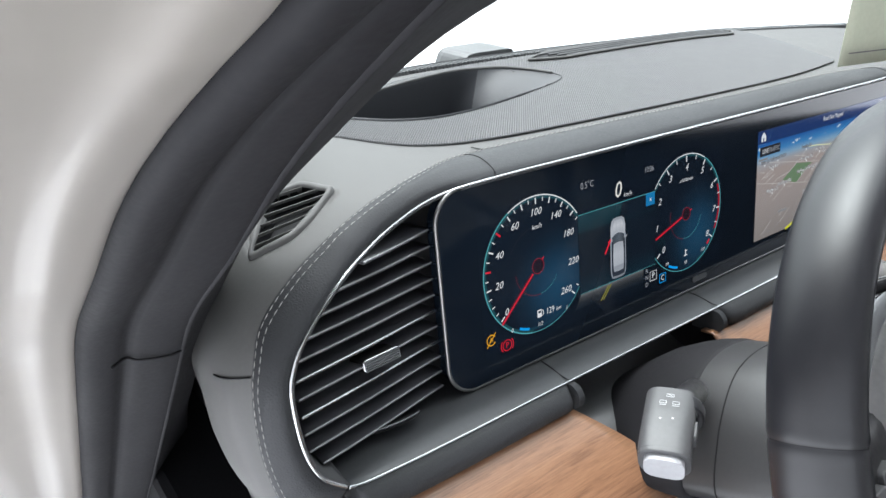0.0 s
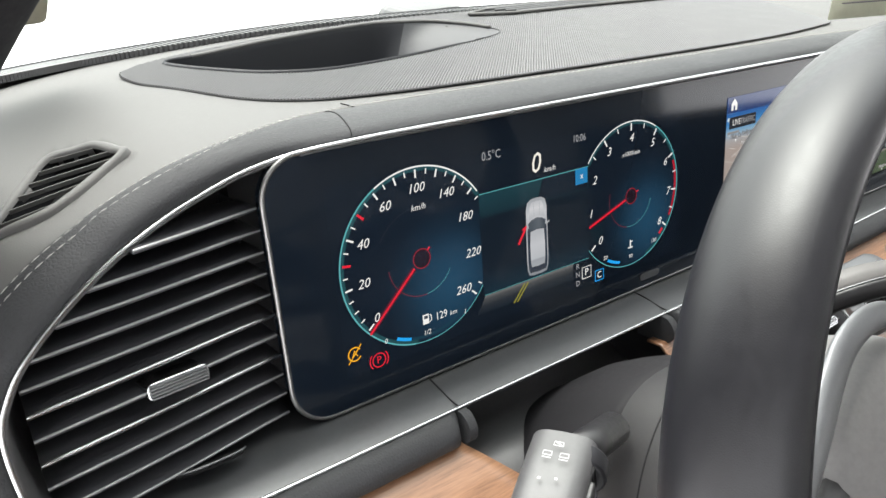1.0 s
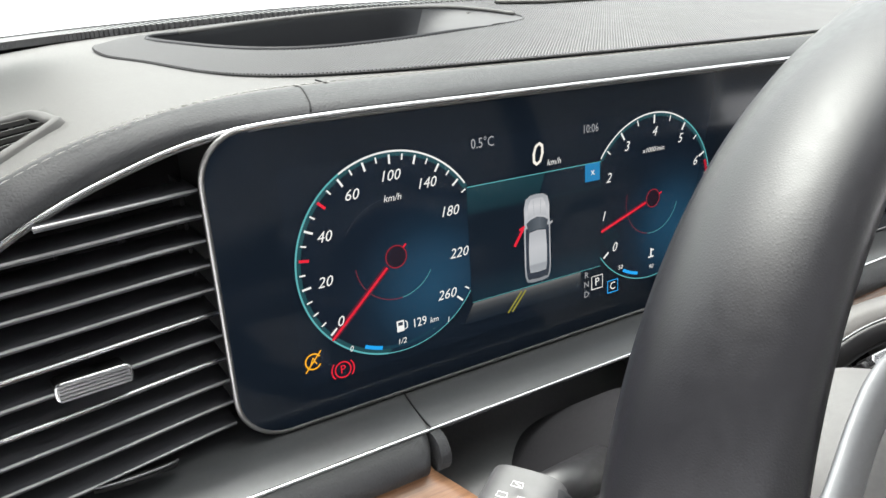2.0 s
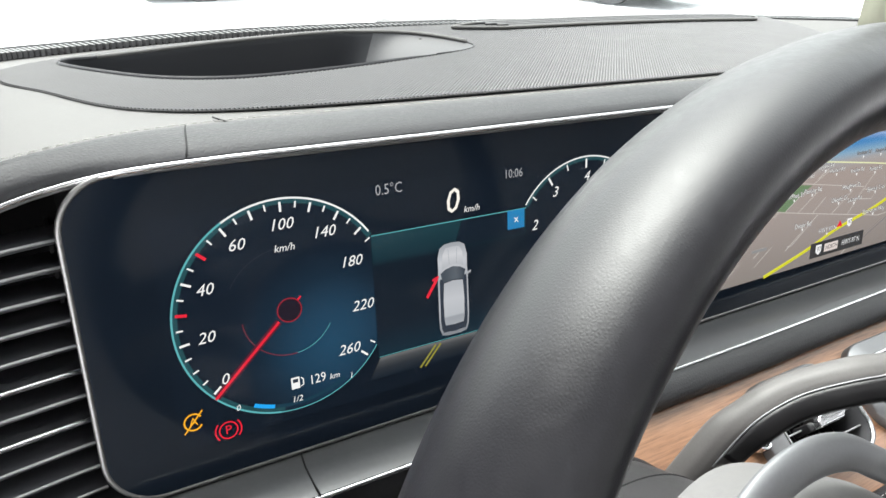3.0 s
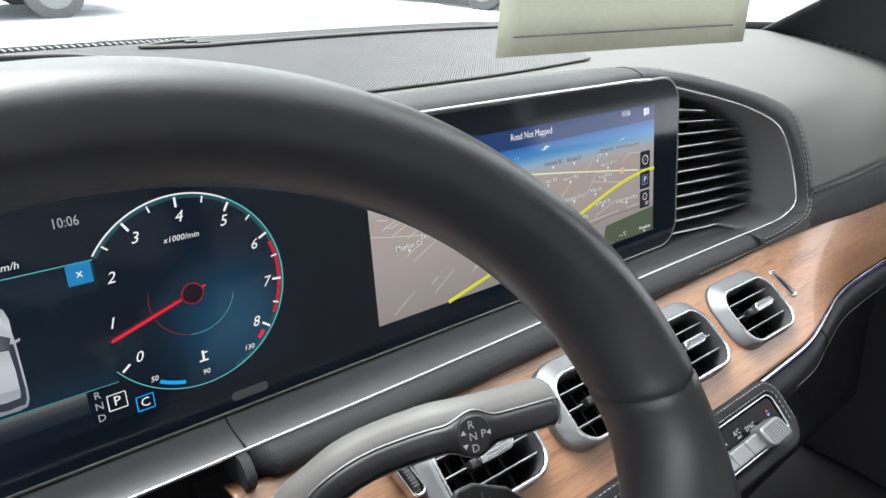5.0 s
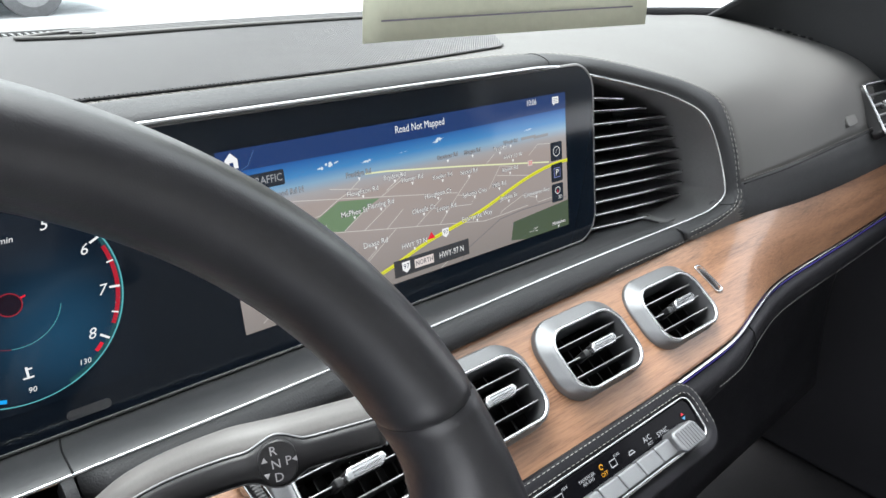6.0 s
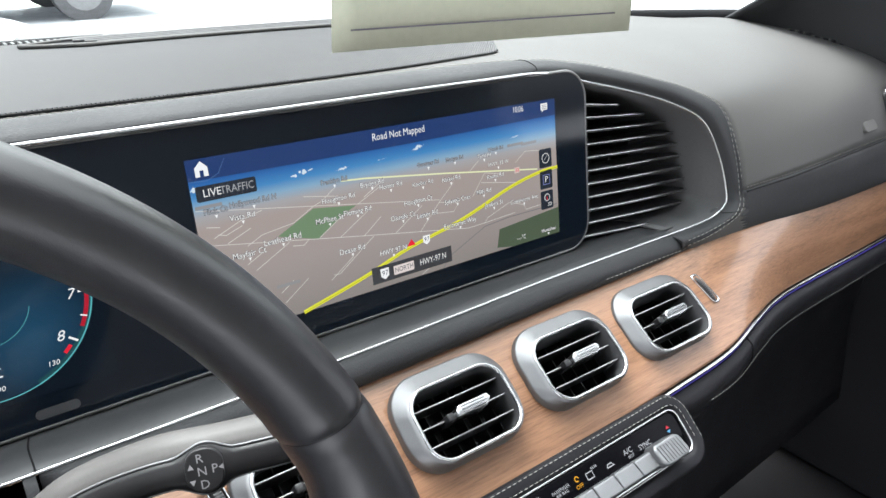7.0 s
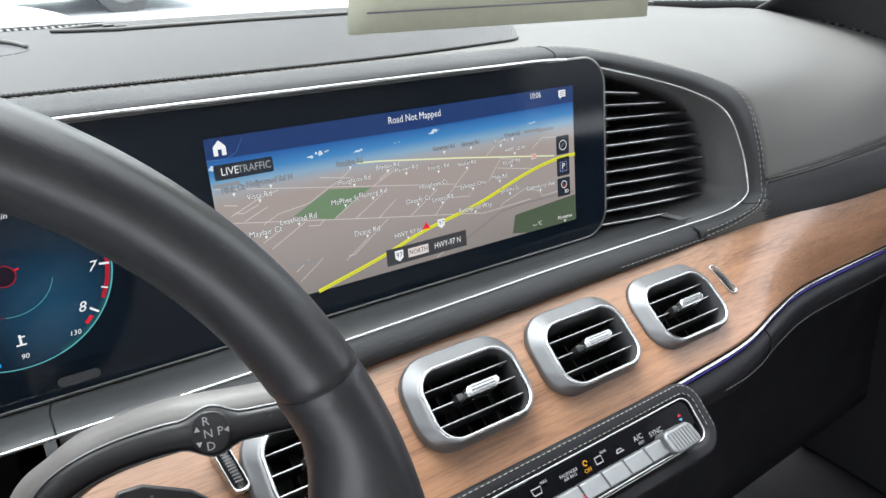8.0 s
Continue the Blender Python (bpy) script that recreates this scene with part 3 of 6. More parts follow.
def louvre(side):
    name = "louvre_vent"
    v = thing(name, "black louvred air vent beside the wide display", "air vent", "louvre vents", at=(side * .42 - .02, .03, -.02))
    part("duct", slab([(-.38, -.018), (-.38, .118), (-.42, .108), (-.465, .085), (-.49, .055), (-.493, .0), (-.47, -.018)] if side < 0 else
                      [(.325, -.018), (.325, .112), (.37, .10), (.42, .08), (.44, .05), (.445, .0), (.43, -.018)], .055, .06), M_DARK, v, "black duct behind the slats", smooth=False)
    for i in range(11):
        z = .0997 - .01155 * i + (.0042 if side < 0 else 0)
        drop = 0 if side < 0 else .0052
        xe = pod_edge_x(z, side)
        x_in = -.382 if side < 0 else .328
        x_out = max(xe + .006, -.4995) if side < 0 else (.368, .402, .432, .452, .463, .466, .466, .467, .465, .463, .438)[i]
        if abs(x_out - x_in) < .012:
            continue
        y_in, y_out = .010, (-.015 if side < 0 else .0)
        rows = []
        for k in range(13):
            f = k / 12
            x = x_in + (x_out - x_in) * f
            y = y_in + (y_out - y_in) * f ** 1.3 - .003 * math.sin(math.pi * f)
            rows.append([Vector((x, y + a, z - drop * f + b)) for a, b in ((0, .0011), (.0004, -.0013), (.012, -.0018), (.030, -.0018), (.030, .0006), (.012, .0010))])
        bm = loft(rows, False, True)
        caps(bm, rows)
        part("slat", bm, M_SLAT, v)
        if side > 0 or i in (5, 7):
            part("slat_trim", tube([r[0] + Vector((0, -.0005, -.0006)) for r in rows], .0011 if side < 0 else .0010, seg=6), M_CHROME, v, "bright slat edge")
        else:
            part("slat_trim", tube([r[0] + Vector((0, -.0003, -.0006)) for r in rows], .0007, seg=6), M_SLATEDGE, v, "thin pale slat edge")
    for k in range(4):
        x = (-.385 - .028 * k) if side < 0 else (.338 + .028 * k)
        part("vane", box((x - .0008, .034, -.015), (x + .0008, .055, .105 - .012 * k)), M_BLACK, v, smooth=False)
    return v


louvre_l, louvre_r = louvre(-1), louvre(1)
tab = part("slide_tab", lift(slab(rounded(.030, .0085, .003), -.006, .01), frame_at((-.4385, -.002, .0350), (1, .12, .0), (0, .15, 1))), M_CHROME, louvre_l, "ribbed chrome sliding tab", bevel=.001)
for k in range(5):
    part("rib", lift(box((-.0135, -.0070, -.0030 + k * .0015 - .0004), (.0135, -.006, -.0030 + k * .0015 + .0004)), frame_at((-.4385, -.002, .0350), (1, .12, .0), (0, .15, 1))), M_SILVER, tab, smooth=False)
half = [Vector((-.430 + .0175 * math.cos(a), -.002 - .0085 * math.sin(a), -.0135 + .0035 * math.sin(a))) for a in (math.pi * i / 16 for i in range(17))]
thumb = part("thumb_wheel", caps(loft([half, [p + Vector((0, .002, -.004)) for p in half]]), [half, half]), M_BLACK, louvre_l, "black half-round thumb wheel")
part("thumb_rim", tube(half, .0006, seg=6), M_SILVER, thumb, "thin bright rim")

# ---- display panel ----
display = thing("display_panel", "wide black glass panel with two lit displays", "display", at=(-.024, .01, -.02))
GX, GZ, GW, GH = -.0272, .055, .7075, .146
glass_outline = [(GX + x, GZ + z) for x, z in rounded(GW, GH, .022, 8)]
part("cover_glass", slab(glass_outline, 0, .012), M_GLASS, display, "glossy black cover glass", smooth=False)
part("bezel", tube([Vector((x, .0012, z)) for x, z in [(GX + a, GZ + b) for a, b in rounded(GW + .002, GH + .002, .023, 10)]], .0015, True), M_BEZEL, display, "thin silver bezel")


def flat(outline, y=-.0004):
    """A thin lit patch on the display."""
    return slab(outline, y, y + .0002)


def rect(x0, z0, x1, z1):
    return [(x0, z0), (x1, z0), (x1, z1), (x0, z1)]


def stroke(pts, w, y=-.0005, bm=None):
    """A flat line of width w through (x, z) points."""
    bm = bm or bmesh.new()
    vs_ = []
    for i, p in enumerate(pts):
        a, b = pts[max(i - 1, 0)], pts[min(i + 1, len(pts) - 1)]
        d = Vector((b[0] - a[0], b[1] - a[1])).normalized()
        vs_.append((bm.verts.new((p[0] - d.y * w / 2, y, p[1] + d.x * w / 2)), bm.verts.new((p[0] + d.y * w / 2, y, p[1] - d.x * w / 2))))
    for (a, b), (c, d) in zip(vs_, vs_[1:]):
        bm.faces.new((a, b, d, c))
    return bm


def arc(cx, cz, r, a0, a1, n=40):
    return [(cx + r * math.cos(radians(a0 + (a1 - a0) * i / n)), cz + r * math.sin(radians(a0 + (a1 - a0) * i / n))) for i in range(n + 1)]


def disc(cx, cz, r, n=24):
    return arc(cx, cz, r, 0, 360 - 360 / n, n - 1)


def text(s, x, z, height, mat, parent, y=-.0007, shear=0.0, wide=1.0, name="lettering", place=None, grow=0.0):
    """Lettering of that capital height, centred on (x, z)."""
    cu = bpy.data.curves.new("text", "FONT")
    cu.body, cu.size, cu.shear, cu.align_x, cu.align_y = s, height / .69, shear, "CENTER", "CENTER"
    cu.resolution_u, cu.offset = 2, grow
    tmp = bpy.data.objects.new("text", cu)
    me = bpy.data.meshes.new_from_object(tmp)
    bm = bmesh.new()
    bm.from_mesh(me)
    bpy.data.objects.remove(tmp)
    bpy.data.meshes.remove(me)
    bpy.data.curves.remove(cu)
    for v in bm.verts:
        q = (x + v.co.x * wide, y, z + v.co.y)
        v.co = place(*q) if place else q
    return part(name, bm, mat, parent, smooth=False)


S = 2 ** -(EXPO + 0.35)
G_WHITE = glow("lit_white", (.85, .85, .84), 1.0 * S)
G_DIM = glow("lit_grey", (.45, .46, .48), .8 * S)
G_RED = glow("lit_red", (.75, .012, .03), 1.0 * S)
G_AMBER = glow("lit_amber", (.9, .42, .01), 1.0 * S)
G_CYAN = glow("lit_cyan", (.01, .36, .85), 1.0 * S)
G_TEAL = glow("lit_teal", (.10, .40, .42), 1.0 * S)
G_BOX = glow("lit_blue_box", (.012, .19, .42), 1.0 * S)
G_SHADE = glow("lit_car_dark", (.03, .035, .045), 1.0 * S)
G_YELLOW = glow("lit_yellow", (.72, .70, .03), 1.0 * S)
G_PALE = glow("lit_pale_yellow", (.72, .74, .45), 1.0 * S)
G_ROAD = glow("lit_road", (.60, .56, .52), 1.0 * S)
G_GREEN = glow("lit_park", (.155, .235, .125), 1.0 * S)
G_NAVY = glow("lit_navy", (.012, .035, .13), 1.0 * S)
G_PANEL = glow("lit_dark_chip", (.02, .022, .026), 1.0 * S)
G_RIVER = glow("lit_river", (.19, .17, .17), 1.0 * S)


def ramp_glow(name, axis, lo, hi, stops, power, radial=None):
    """A lit patch whose colour runs along one axis, or outward from a centre."""
    m = material(name, (.005, .008, .013), .08, vary=0, spec=.16)
    n, l = m.node_tree.nodes, m.node_tree.links
    co, sep, mr, rp = n.new("ShaderNodeTexCoord"), n.new("ShaderNodeSeparateXYZ"), n.new("ShaderNodeMapRange"), n.new("ShaderNodeValToRGB")
    mr.inputs["From Min"].default_value, mr.inputs["From Max"].default_value = lo, hi
    if radial:
        dist = n.new("ShaderNodeVectorMath")
        dist.operation = "DISTANCE"
        dist.inputs[1].default_value = radial
        l.new(co.outputs["Object"], dist.inputs[0])
        l.new(dist.outputs["Value"], mr.inputs["Value"])
    else:
        l.new(co.outputs["Object"], sep.inputs[0])
        l.new(sep.outputs[axis], mr.inputs["Value"])
    l.new(mr.outputs["Result"], rp.inputs["Fac"])
    el = rp.color_ramp.elements
    while len(el) < len(stops):
        el.new(.5)
    for e, (p, c) in zip(el, stops):
        e.position, e.color = p, (*c, 1)
    b = n["Principled BSDF"]
    l.new(rp.outputs["Color"], b.inputs["Emission Color"])
    b.inputs["Emission Strength"].default_value = power
    return m


# instrument display
ox, oy, oz = ORIGIN[display]
cluster = part("instrument_display", flat(rect(-.350, 0, -.058, .1095), -.0002), glow("cluster_black", (.0010, .0018, .0034), 1.0 * S), display, "lit instrument display", smooth=False)


def dial(cx, cz, r, lo, hi, name):
    face = [(max(lo, min(hi, x)), z) for x, z in disc(cx, cz, r, 64)]
    glow_ = ramp_glow("dial_glow_" + name, "Z", 0, .056, [(0, (.010, .052, .098)), (.30, (.008, .038, .072)), (.62, (.0035, .013, .024)), (.85, (.0022, .0045, .0085)), (1, (.0018, .0032, .0060))], 1.0 * S, (cx + .020 - ox, -.0003 - oy, cz - .022 - oz))
    return part(name, flat(face, -.0003), glow_, display, "lit round gauge", smooth=False)


def part_of(pts, lo, hi):
    """The points of a line whose x lies between lo and hi."""
    return [p for p in pts if lo < p[0] < hi]


speedo = dial(-.294, .0575, .0525, -.36, -.2500, "speedometer")
SC, SZ, SR = -.294, .0575, .0525
part("ring", stroke(part_of(arc(SC, SZ, SR, 20, 120, 60), -.4, -.2502), .0009), G_WHITE, speedo, smooth=False)
G_RIMGLOW = glow("lit_ring_glow", (.012, .060, .066), S)
part("ring_glow", stroke(part_of(arc(SC, SZ, SR - .0010, 22, 262, 90), -.4, -.2502), .0030, -.0004), G_RIMGLOW, speedo, smooth=False)
part("ring", stroke(arc(SC, SZ, SR, 120, 260, 60), .0009), G_TEAL, speedo, smooth=False)
part("ring", stroke(part_of(arc(SC, SZ, SR, 260, 335, 40), -.4, -.2502), .0005), G_TEAL, speedo, smooth=False)
for i in range(33):
    a = 220.5 - 8.2 * i
    long_ = i % 4 == 0 if i <= 12 else i % 2 == 0
    red = i in (6, 10)
    r1 = SR - .0015
    if SC + r1 * math.cos(radians(a)) > -.2500 + .0010:
        continue
    r0 = r1 - (.0050 if red else .0046 if long_ else .0030)
    part("tick", stroke([(SC + r0 * math.cos(radians(a)), SZ + r0 * math.sin(radians(a))), (SC + r1 * math.cos(radians(a)), SZ + r1 * math.sin(radians(a)))], .0014 if red else .0011 if long_ else .0008, -.0006), G_RED if red else G_WHITE, speedo, smooth=False)
for s, x, z in (("0", -.3275, .0302), ("20", -.333, .0522), ("40", -.3309, .0744), ("60", -.315, .092), ("100", -.294, .0980), ("140", -.2740, .0912), ("180", -.2615, .0742), ("220", -.2570, .0507), ("260", -.266, .0292)):
    text(s, x, z, .0053, G_WHITE, speedo, shear=.28, wide=1.0)
text("km/h", -.2934, .0870, .0034, G_WHITE, speedo, shear=.22)
G_RING = glow("lit_ring_red", (.26, .010, .018), S)
part("needle_glow", stroke([(-.3320, .0220), (-.2995, .0520)], .0034, -.0006), glow("lit_needle_glow", (.10, .006, .014), S), speedo, smooth=False)
part("needle", stroke([(-.3325, .0215), (-.2995, .0520)], .0013, -.0008), G_RED, speedo, smooth=False)
part("needle_hub", stroke(arc(-.294, .0567, .0058, 0, 360, 30), .0007, -.0008), G_RING, speedo, smooth=False)
G_HUB = glow("lit_hub_red", (.012, .003, .005), S)
part("hub_face", flat(disc(-.294, .0567, .0055, 24), -.0007), G_HUB, speedo, smooth=False)
part("needle_tail", stroke([(-.2897, .0608), (-.2880, .0624)], .0010, -.0008), G_RED, speedo, smooth=False)
part("inner_arc", stroke(arc(-.294, .0567, .0225, 185, 275, 30), .0005), glow("lit_faint_red", (.16, .02, .03), S), speedo, smooth=False)
part("inner_arc", stroke(arc(-.294, .0567, .0225, 275, 330, 20), .0003), G_TEAL, speedo, smooth=False)
part("needle_track", stroke(arc(SC, SZ, .030, 95, 150, 20), .0004), G_SHADE, speedo, smooth=False)
text("129", -.2835, .0181, .0048, G_WHITE, speedo, wide=.85)
text("km", -.2747, .0172, .0030, G_WHITE, speedo, shear=.2)
text("1/2", -.2947, .0103, .0030, G_WHITE, speedo, shear=.2)
text("0", -.3231, .0142, .0030, G_WHITE, speedo, shear=.2)
text("1", -.2660, .0146, .0030, G_WHITE, speedo, shear=.2)
pump = part("pump_icon", flat(rect(-.2968, .0158, -.2926, .0218), -.0006), G_WHITE, speedo, smooth=False)
part("window", flat(rect(-.2960, .0192, -.2934, .0210), -.0008), G_SHADE, pump, smooth=False)
part("hose", stroke([(-.2922, .0165), (-.2908, .0172), (-.2908, .0200), (-.2918, .0212)], .0006, -.0006), G_WHITE, pump, smooth=False)
part("fuel_bar", stroke(arc(SC, SZ, .0492, 244, 256, 10), .0020, -.0006), G_CYAN, speedo, smooth=False)
part("fuel_bar", stroke(arc(SC, SZ, .0492, 257, 300, 24), .0018, -.0005), glow("lit_empty_bar", (.006, .035, .055), S), speedo, smooth=False)

tacho = dial(-.1135, .0560, .0525, -.1570, -.05, "tachometer")
TC, TZ, TR = -.1135, .0560, .0525
part("ring", stroke(part_of(arc(TC, TZ, TR, 60, 150, 50), -.1568, 0), .0008), G_WHITE, tacho, smooth=False)
part("ring_glow", stroke(part_of(arc(TC, TZ, TR - .0010, -70, 150, 90), -.1568, 0), .0028, -.0004), G_RIMGLOW, tacho, smooth=False)
part("ring", stroke(arc(TC, TZ, TR, -70, 60, 60), .0008), G_TEAL, tacho, smooth=False)
part("ring", stroke(part_of(arc(TC, TZ, TR, 210, 290, 50), -.1568, 0), .0006), G_TEAL, tacho, smooth=False)
part("red_zone", stroke(arc(TC, TZ, TR - .0024, -29, 20, 30), .0022, -.0006), glow("lit_deep_red", (.42, .008, .02), S), tacho, smooth=False)
for i in range(17):
    a = 218 - i * 16
    r1 = TR - .0013
    if TC + r1 * math.cos(radians(a)) < -.1570:
        continue
    r0 = r1 - (.0052 if i % 2 == 0 else .0035)
    part("tick", stroke([(TC + r0 * math.cos(radians(a)), TZ + r0 * math.sin(radians(a))), (TC + r1 * math.cos(radians(a)), TZ + r1 * math.sin(radians(a)))], .0012 if i % 2 == 0 else .0008, -.0007), G_WHITE, tacho, smooth=False)
for s, x, z in (("0", -.1452, .0298), ("1", -.1544, .0510), ("2", -.1504, .0738), ("3", -.1361, .0908), ("4", -.1133, .0969), ("5", -.0906, .0899), ("6", -.0758, .0734), ("7", -.0718, .0505), ("8", -.0812, .0292)):
    text(s, x, z, .0057, G_WHITE, tacho, shear=.3, wide=1.0)
text("x1000/min", -.1135, .0862, .0030, G_WHITE, tacho, shear=.22)
part("needle_glow", stroke([(-.1555, .0420), (-.1190, .0536)], .0032, -.0006), glow("lit_tacho_glow", (.10, .006, .014), S), tacho, smooth=False)
part("needle", stroke([(-.1560, .0418), (-.1190, .0536)], .0013, -.0008), G_RED, tacho, smooth=False)
part("needle_hub", stroke(arc(-.1129, .0554, .0056, 0, 360, 30), .0007, -.0008), G_RING, tacho, smooth=False)
part("hub_face", flat(disc(-.1129, .0554, .0053, 24), -.0007), G_HUB, tacho, smooth=False)
part("needle_tail", stroke([(-.1075, .0575), (-.1052, .0582)], .0010, -.0008), G_RED, tacho, smooth=False)
part("inner_arc", stroke(arc(-.1129, .0554, .0225, 165, 260, 30), .0005), glow("lit_faint_red_arc", (.14, .02, .03), S), tacho, smooth=False)
part("inner_arc", stroke(arc(-.1129, .0554, .0225, 260, 345, 30), .0003), G_TEAL, tacho, smooth=False)
for s, x, z in (("50", -.1398, .0156), ("90", -.1129, .0101), ("130", -.0872, .0158)):
    text(s, x, z, .0028, G_WHITE, tacho, shear=.2)
part("temperature_bar", stroke(arc(TC, TZ, .0490, 241, 257, 10), .0020, -.0006), G_CYAN, tacho, smooth=False)
part("temperature_bar", stroke(arc(TC, TZ, .0490, 312, 318, 6), .0020, -.0006), G_RED, tacho, smooth=False)
part("coolant_icon", stroke([(-.113, .0165), (-.113, .0225)], .0012, -.0006, stroke([(-.1155, .0168), (-.1105, .0168)], .0009, -.0006, stroke([(-.113, .0212), (-.1105, .0212)], .0008, -.0006))), G_WHITE, tacho, smooth=False)
for k in range(9):
    a0, r = 196 + k * 2.4, .0455
    part("hatching", stroke([(TC + .034 * math.cos(radians(a0)), TZ + .034 * math.sin(radians(a0))), (TC + r * math.cos(radians(a0 + 5)), TZ + r * math.sin(radians(a0 + 5)))], .00016, -.0006), G_RIMGLOW, tacho, smooth=False)

# middle field with the car seen from above
field = part("middle_field", flat(rect(-.2500, .0205, -.1565, .0850), -.0006), ramp_glow("field_glow", "Z", .0205 - oz, .085 - oz, [(0, (.004, .016, .024)), (.25, (.003, .005, .008)), (.75, (.002, .004, .006)), (.80, (.004, .020, .025)), (1, (.007, .036, .042))], S), display, "lit middle field with warning picture", smooth=False)
part("field_line", stroke([(-.2500, .0850), (-.1565, .0850)], .0005, -.0009), G_TEAL, field, smooth=False)
part("field_line", stroke([(-.2500, .0205), (-.1565, .0205)], .0003, -.0009), G_TEAL, field, smooth=False)
part("field_shadow", flat([(-.198, .0845), (-.1575, .0845), (-.1575, .071), (-.203, .071)], -.0008), glow("field_dark", (.003, .006, .010), S), field, smooth=False)
half = [(0, .0258), (.0046, .0254), (.0076, .0236), (.0089, .0185), (.0088, .0120), (.0092, .0065), (.0093, -.0150), (.0090, -.0215), (.0076, -.0250), (.0040, -.0258)]
CX, CZ = -.2045, .0480


def picture(pts, y):
    return flat([(CX + x, CZ + z) for x, z in pts], y)


def both(pts):
    """A right-hand outline, from top to bottom, closed by its mirror."""
    return pts + [(-x, z) for x, z in reversed(pts) if x > 0]


car_icon = part("car_picture", picture(both(half), -.0010), ramp_glow("lit_silver_paint", "Z", CZ - .026 - oz, CZ + .026 - oz, [(0, (.20, .215, .235)), (.3, (.42, .44, .47)), (.62, (.36, .375, .40)), (.8, (.52, .535, .56)), (1, (.30, .315, .335))], S), field, smooth=False)
part("body_side_picture", picture(both([(.0080, .0068), (.0083, .0050), (.0084, -.0165), (.0078, -.0215), (.0068, -.0236)]), -.0011), G_SHADE, car_icon, smooth=False)
part("bonnet_picture", picture(both([(0, .0236), (.0042, .0232), (.0060, .0200), (.0066, .0120), (.0050, .0128), (0, .0140)]), -.0011), ramp_glow("lit_bonnet", "Z", CZ + .012 - oz, CZ + .024 - oz, [(0, (.40, .415, .44)), (.6, (.58, .59, .61)), (1, (.44, .455, .48))], S), car_icon, smooth=False)
for x in (-.0022, .0022):
    part("bonnet_line", stroke([(CX + x * 1.2, CZ + .0226), (CX + x, CZ + .0142)], .0003, -.0012), G_DIM, car_icon, smooth=False)
part("windscreen_picture", picture(both([(0, .0128), (.0046, .0117), (.0076, .0098), (.0062, .0048), (0, .0056)]), -.0012), ramp_glow("lit_windscreen", "X", CX - .008 - ox, CX + .008 - ox, [(0, (.045, .055, .065)), (.6, (.10, .115, .13)), (1, (.03, .036, .044))], S), car_icon, smooth=False)
part("roof_picture", picture(both([(0, .0050), (.0058, .0042), (.0064, -.0060), (.0062, -.0165), (.0056, -.0196), (0, -.0200)]), -.0013), ramp_glow("lit_roof", "Z", CZ - .020 - oz, CZ + .005 - oz, [(0, (.34, .36, .385)), (.18, (.30, .32, .345)), (.22, (.44, .46, .485)), (.6, (.50, .515, .54)), (1, (.40, .415, .44))], S), car_icon, smooth=False)
part("rear_window_picture", picture(both([(0, -.0206), (.0058, -.0202), (.0066, -.0232), (0, -.0240)]), -.0013), G_SHADE, car_icon, smooth=False)
part("mirror_picture", picture([(.0090, .0080), (.0112, .0086), (.0112, .0074), (.0091, .0066)], -.0010), G_DIM, car_icon, smooth=False)
part("open_door_picture", stroke([(-.2142, .0560), (-.2208, .0465)], .0017, -.0012), G_RED, field, smooth=False)
part("mirror_picture", stroke([(-.2172, .0552), (-.2134, .0568)], .0013, -.0012), G_RED, field, smooth=False)
G_MARK = glow("lit_road_marks", (.26, .24, .03), S)
for x in (-.2170, -.2140):
    part("road_marks", stroke([(x - .0095, .0080), (x + .0005, .0188)], .0011, -.0008), G_MARK, display, smooth=False)
part("road_glow", flat([(-.2560, .0085), (-.1720, .0085), (-.1720, .0198), (-.2490, .0198)], -.0005), ramp_glow("road_shine", "Z", .0085 - oz, .0198 - oz, [(0, (.004, .007, .011)), (.45, (.018, .020, .021)), (.8, (.06, .061, .06)), (1, (.15, .15, .145))], S), display, smooth=False)
xbox = part("close_box", flat(rect(-.1690, .0745, -.1578, .0850), -.0012), G_BOX, field, "blue close box", smooth=False)
text("x", -.1634, .0800, .0042, G_WHITE, xbox, y=-.0014)
text("0", -.2037, .0952, .0128, glow("lit_cream", (.9, .86, .78), S), cluster, shear=.18, wide=.95)
text("km/h", -.1916, .0900, .0034, G_WHITE, cluster, shear=.22)
text("0.5°C", -.2388, .1068, .0052, G_DIM, cluster, wide=.85)
text("10:06", -.1645, .1050, .0048, G_DIM, cluster, wide=.8)
for s, z in (("R", .0167), ("N", .0107), ("D", .0043)):
    text(s, -.1676, z, .0038, G_DIM, cluster)
pb = part("gear_box", stroke([(-.1636, .0065), (-.1548, .0065), (-.1548, .0148), (-.1636, .0148), (-.1636, .0065)], .0006, -.0009), G_WHITE, cluster, smooth=False)
text("P", -.1592, .0107, .0050, G_WHITE, pb, y=-.0009)
cb = part("mode_box", stroke([(-.1505, .0010), (-.1420, .0010), (-.1420, .0088), (-.1505, .0088), (-.1505, .0010)], .0007, -.0009), G_CYAN, cluster, smooth=False)
text("C", -.1463, .0049, .0048, G_WHITE, cb, y=-.0009)
brake = part("brake_lamp", stroke(arc(-.3287, .0046, .0042, 0, 360, 30), .0007, -.0007), G_RED, cluster, "red parking brake lamp", smooth=False)
text("P", -.3287, .0046, .0044, G_RED, brake)
for s in (0, 180):
    part("bracket", stroke(arc(-.3287, .0046, .0060, s - 42, s + 42, 12), .0007, -.0007), G_RED, brake, smooth=False)
